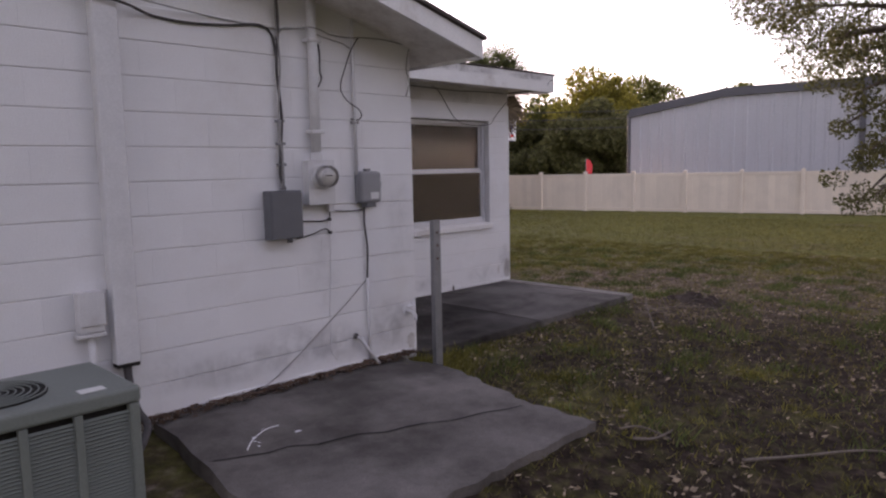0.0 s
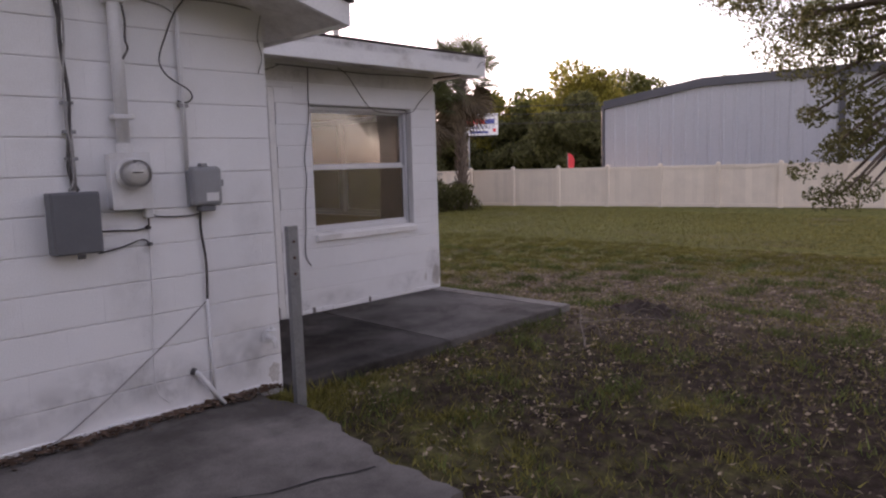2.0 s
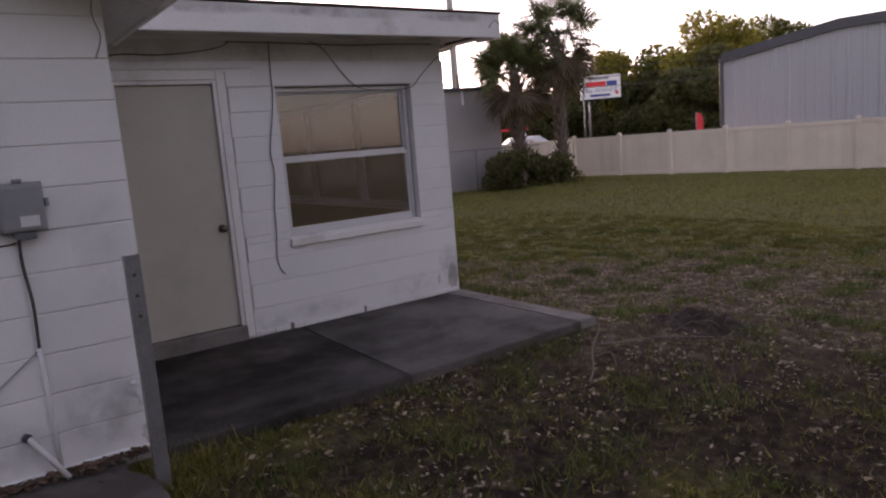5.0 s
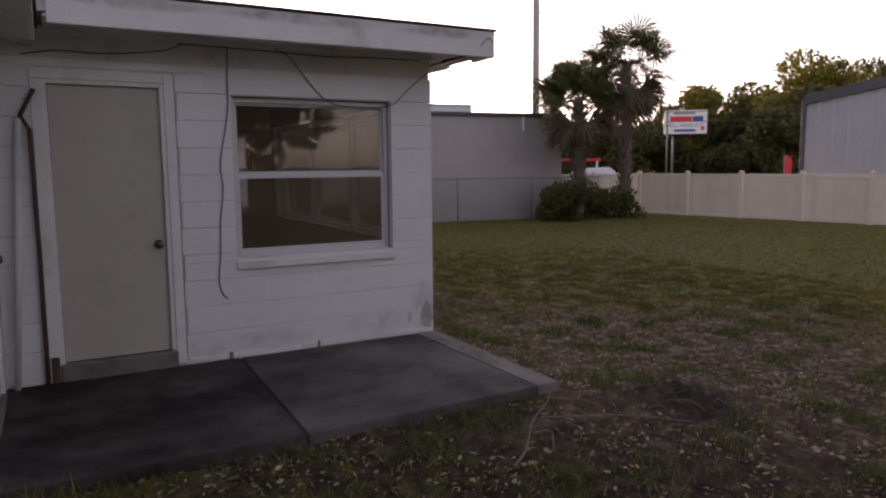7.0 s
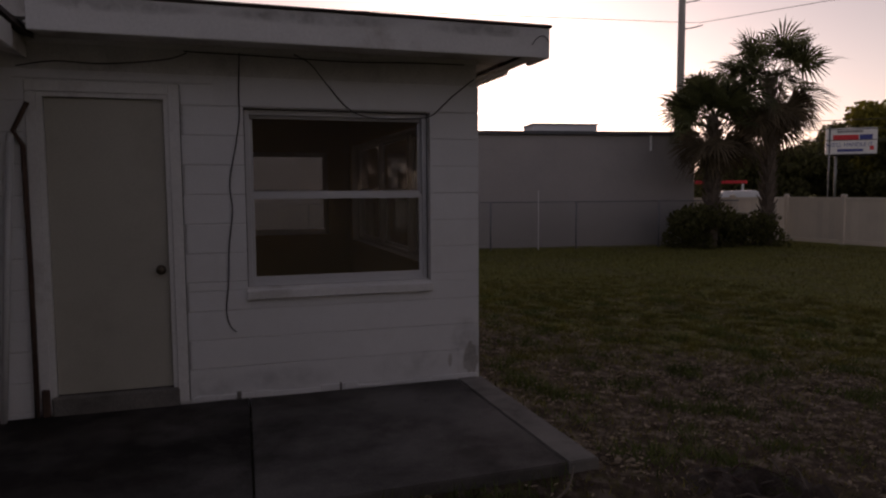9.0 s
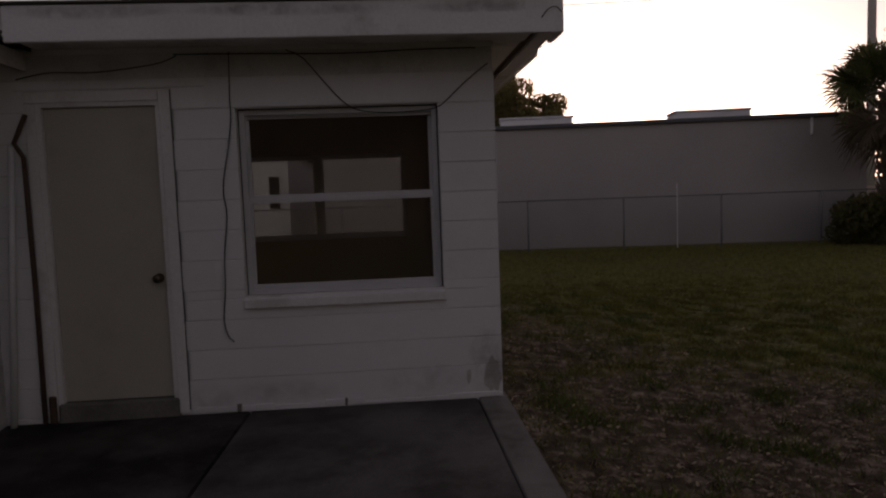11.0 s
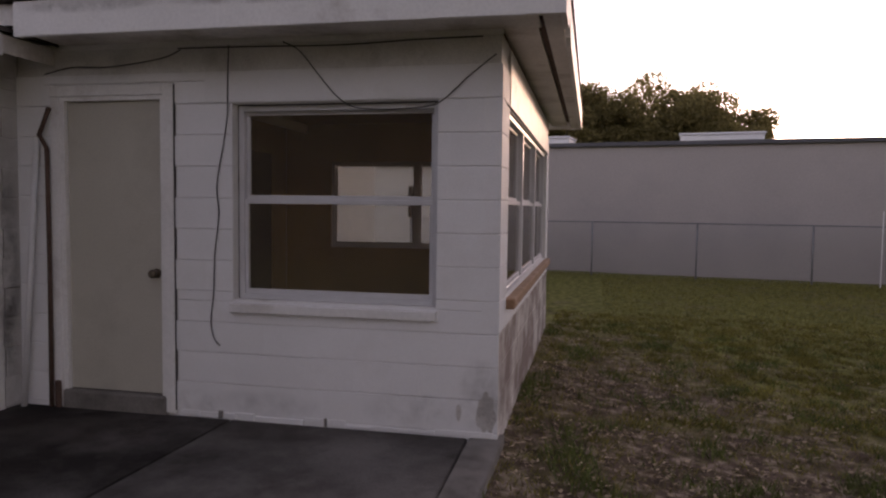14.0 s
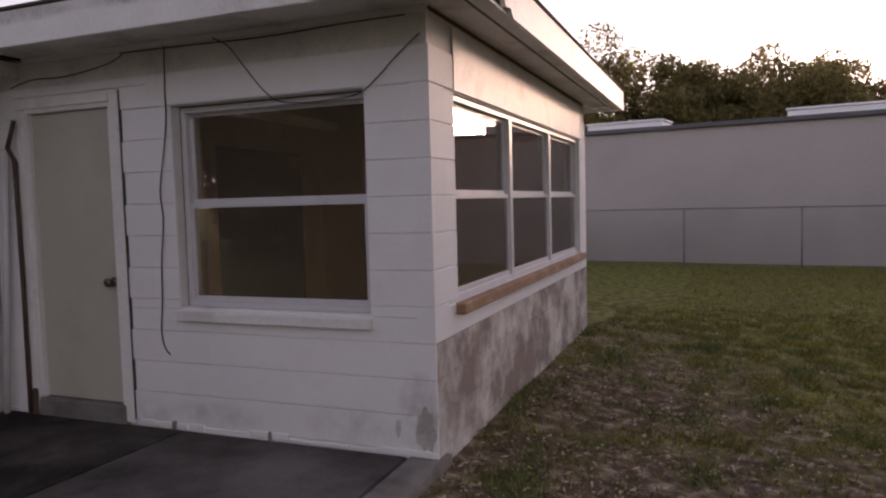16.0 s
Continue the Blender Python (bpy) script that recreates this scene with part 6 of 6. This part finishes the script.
def blades(name, n, seed, keep, h, material, label, box_=(2.0, 14.5, -2.0, 13.5)):
    v, f = [], []
    for x, y, q_ in scatter(n, seed, keep, box_):
        z = ground_z(x, y) - 0.005
        a, hh, w_ = q_.uniform(0, 6.283), h * q_.uniform(0.5, 1.5), q_.uniform(0.003, 0.007)
        lx, ly = q_.gauss(0, 0.6) * hh, q_.gauss(0, 0.6) * hh
        i = len(v)
        v += [(x - w_ * math.cos(a), y - w_ * math.sin(a), z), (x + w_ * math.cos(a), y + w_ * math.sin(a), z), (x + lx, y + ly, z + hh)]
        f.append((i, i + 1, i + 2))
    return tagged(raw_mesh(name, v, f, material), label, "grass", kind="stuff")


near = lambda x, y: max(0.08, 1.0 - max(0, math.hypot(x - 7, y - 3.5) - 4) / 8)
clump = lambda x, y: max(0.0, 0.25 + 2.2 * noise.noise((x * 3.6, y * 3.6, 2.0)) + 1.0 * noise.noise((x * 9.0, y * 9.0, 6.0)))
blades("grass", 150000, 31, lambda x, y: near(x, y) * (0.02 + grass_at(x, y) ** 1.3 * clump(x, y)), 0.042, M_GRASS, "thin short green lawn grass")
blades("dry_grass", 30000, 32, lambda x, y: near(x, y) * (0.15 + 0.8 * clump(y, x)) * (1 - 0.8 * math.exp(-((x - 4.7) ** 2 / 12.0 + (y - 0.6) ** 2 / 8.0))), 0.035, M_STRAW, "thin dry straw-coloured lawn grass")
blades("grass_far", 70000, 35, lambda x, y: (0.1 + 0.9 * grass_at(x, y)) * (0.7 + 0.4 * clump(x * 0.5, y * 0.5)) if math.hypot(x - 7, y - 3.5) > 8 else 0.0, 0.055, M_GRASS, "short green grass on the far lawn", (8.0, 23.0, 2.0, 20.0))
blades("grass_clumps", 24000, 36, lambda x, y: near(x, y) * max(0.0, 2.6 * noise.noise((x * 2.4, y * 2.4, 9.0)) - 0.25) * (1 - 0.7 * math.exp(-((x - 4.9) ** 2 / 14.0 + (y - 1.1) ** 2 / 10.0))), 0.07, M_CLUMP, "brighter green grass clumps in the lawn", (3.8, 13.0, -1.0, 12.0))
tuft = lambda x, y: math.exp(-((x - 3.82) ** 2 / 0.09 + (y - 3.95) ** 2 / 0.05))
blades("grass_tuft", 900, 33, tuft, 0.085, M_GRASS, "taller green tuft at the wall corner", (3.2, 4.6, 3.4, 4.12))
lv, lf = [], []
for x, y, q_ in scatter(24000, 34, lambda x, y: near(x, y) * (1.1 - 0.75 * grass_at(x, y)) * (1 - 0.85 * math.exp(-((x - 4.9) ** 2 / 16.0 + (y - 1.4) ** 2 / 10.0))) * (0.1 + max(0.0, 0.4 + 1.5 * noise.noise((x * 2.2, y * 2.2, 5.0))))):
    z = ground_z(x, y) + q_.uniform(0.004, 0.02)
    a, s, w_, tl = q_.uniform(0, 6.283), 0.009 + 0.024 * q_.random() ** 2, q_.uniform(0.25, 0.5), q_.uniform(-0.012, 0.012)
    cx_, sx_ = math.cos(a), math.sin(a)
    i = len(lv)
    lv += [(x - cx_ * s, y - sx_ * s, z), (x + sx_ * s * w_, y - cx_ * s * w_, z + tl), (x + cx_ * s, y + sx_ * s, z + 0.006), (x - sx_ * s * w_, y + cx_ * s * w_, z + abs(tl))]
    lf.append((i, i + 1, i + 2, i + 3))
tagged(raw_mesh("leaf_litter", lv, lf, M_LITTER), "dry brown fallen leaves scattered on soil", "leaf litter", kind="stuff")
lv, lf = [], []
rnd = random.Random(8)
for k in range(1500):
    x = rnd.uniform(1.4, 3.8)
    y = HY0 - abs(rnd.gauss(0, 0.05)) - 0.01
    z, a, s = pad_z(y) + rnd.uniform(0.004, 0.03), rnd.uniform(0, 6.283), rnd.uniform(0.01, 0.035)
    i = len(lv)
    c_, s_ = math.cos(a) * s, math.sin(a) * s
    lv += [(x - c_, y - s_, z), (x + s_ * 0.4, y - c_ * 0.4, z + 0.005), (x + c_, y + s_, z + 0.004), (x - s_ * 0.4, y + c_ * 0.4, z)]
    lf.append((i, i + 1, i + 2, i + 3))
tagged(raw_mesh("leaf_debris", lv, lf, M_DEBRIS), "brown leaf debris along the wall foot", "leaf litter", kind="stuff")

# ---- blocks, laid last ----
made = {}
rnd = random.Random(12)
for parent, along, fixed, p, q, r, s, material in BLOCKS:
    w, h = round(q - p, 3), round(s - r, 3)
    key = (w, h, material.name, along)
    if key not in made:
        bm = bmesh.new()
        gap, e, d = 0.0035, 0.005, 0.012
        hw, hh = w / 2, h / 2 - gap / 2
        base_ = [(-hw, -hh), (hw, -hh), (hw, hh), (-hw, hh)]
        fr_ = [(-hw, -hh + e), (hw, -hh + e), (hw, hh - e), (-hw, hh - e)]

        def put(u, z, o):
            return (u, -o, z) if along == "x" else (o, u, z)
        v0 = [bm.verts.new(put(u, z, 0.0)) for u, z in base_]
        v1 = [bm.verts.new(put(u, z, d - 0.003)) for u, z in base_]
        v2 = [bm.verts.new(put(u, z, d)) for u, z in fr_]
        bm.faces.new(v2)
        for A, B in ((v0, v1), (v1, v2)):
            for i in range(4):
                j = (i + 1) % 4
                bm.faces.new((A[i], A[j], B[j], B[i]))
        me = bpy.data.meshes.new("block")
        bm.to_mesh(me)
        bm.free()
        me.materials.append(material)
        made[key] = me
    ob = new("block", made[key])
    ob.parent = parent
    o = rnd.uniform(-0.0003, 0.0003)
    ob.location = ((p + q) / 2, fixed + 0.012 + o, (r + s) / 2) if along == "x" else (fixed - 0.012 + o, (p + q) / 2, (r + s) / 2)
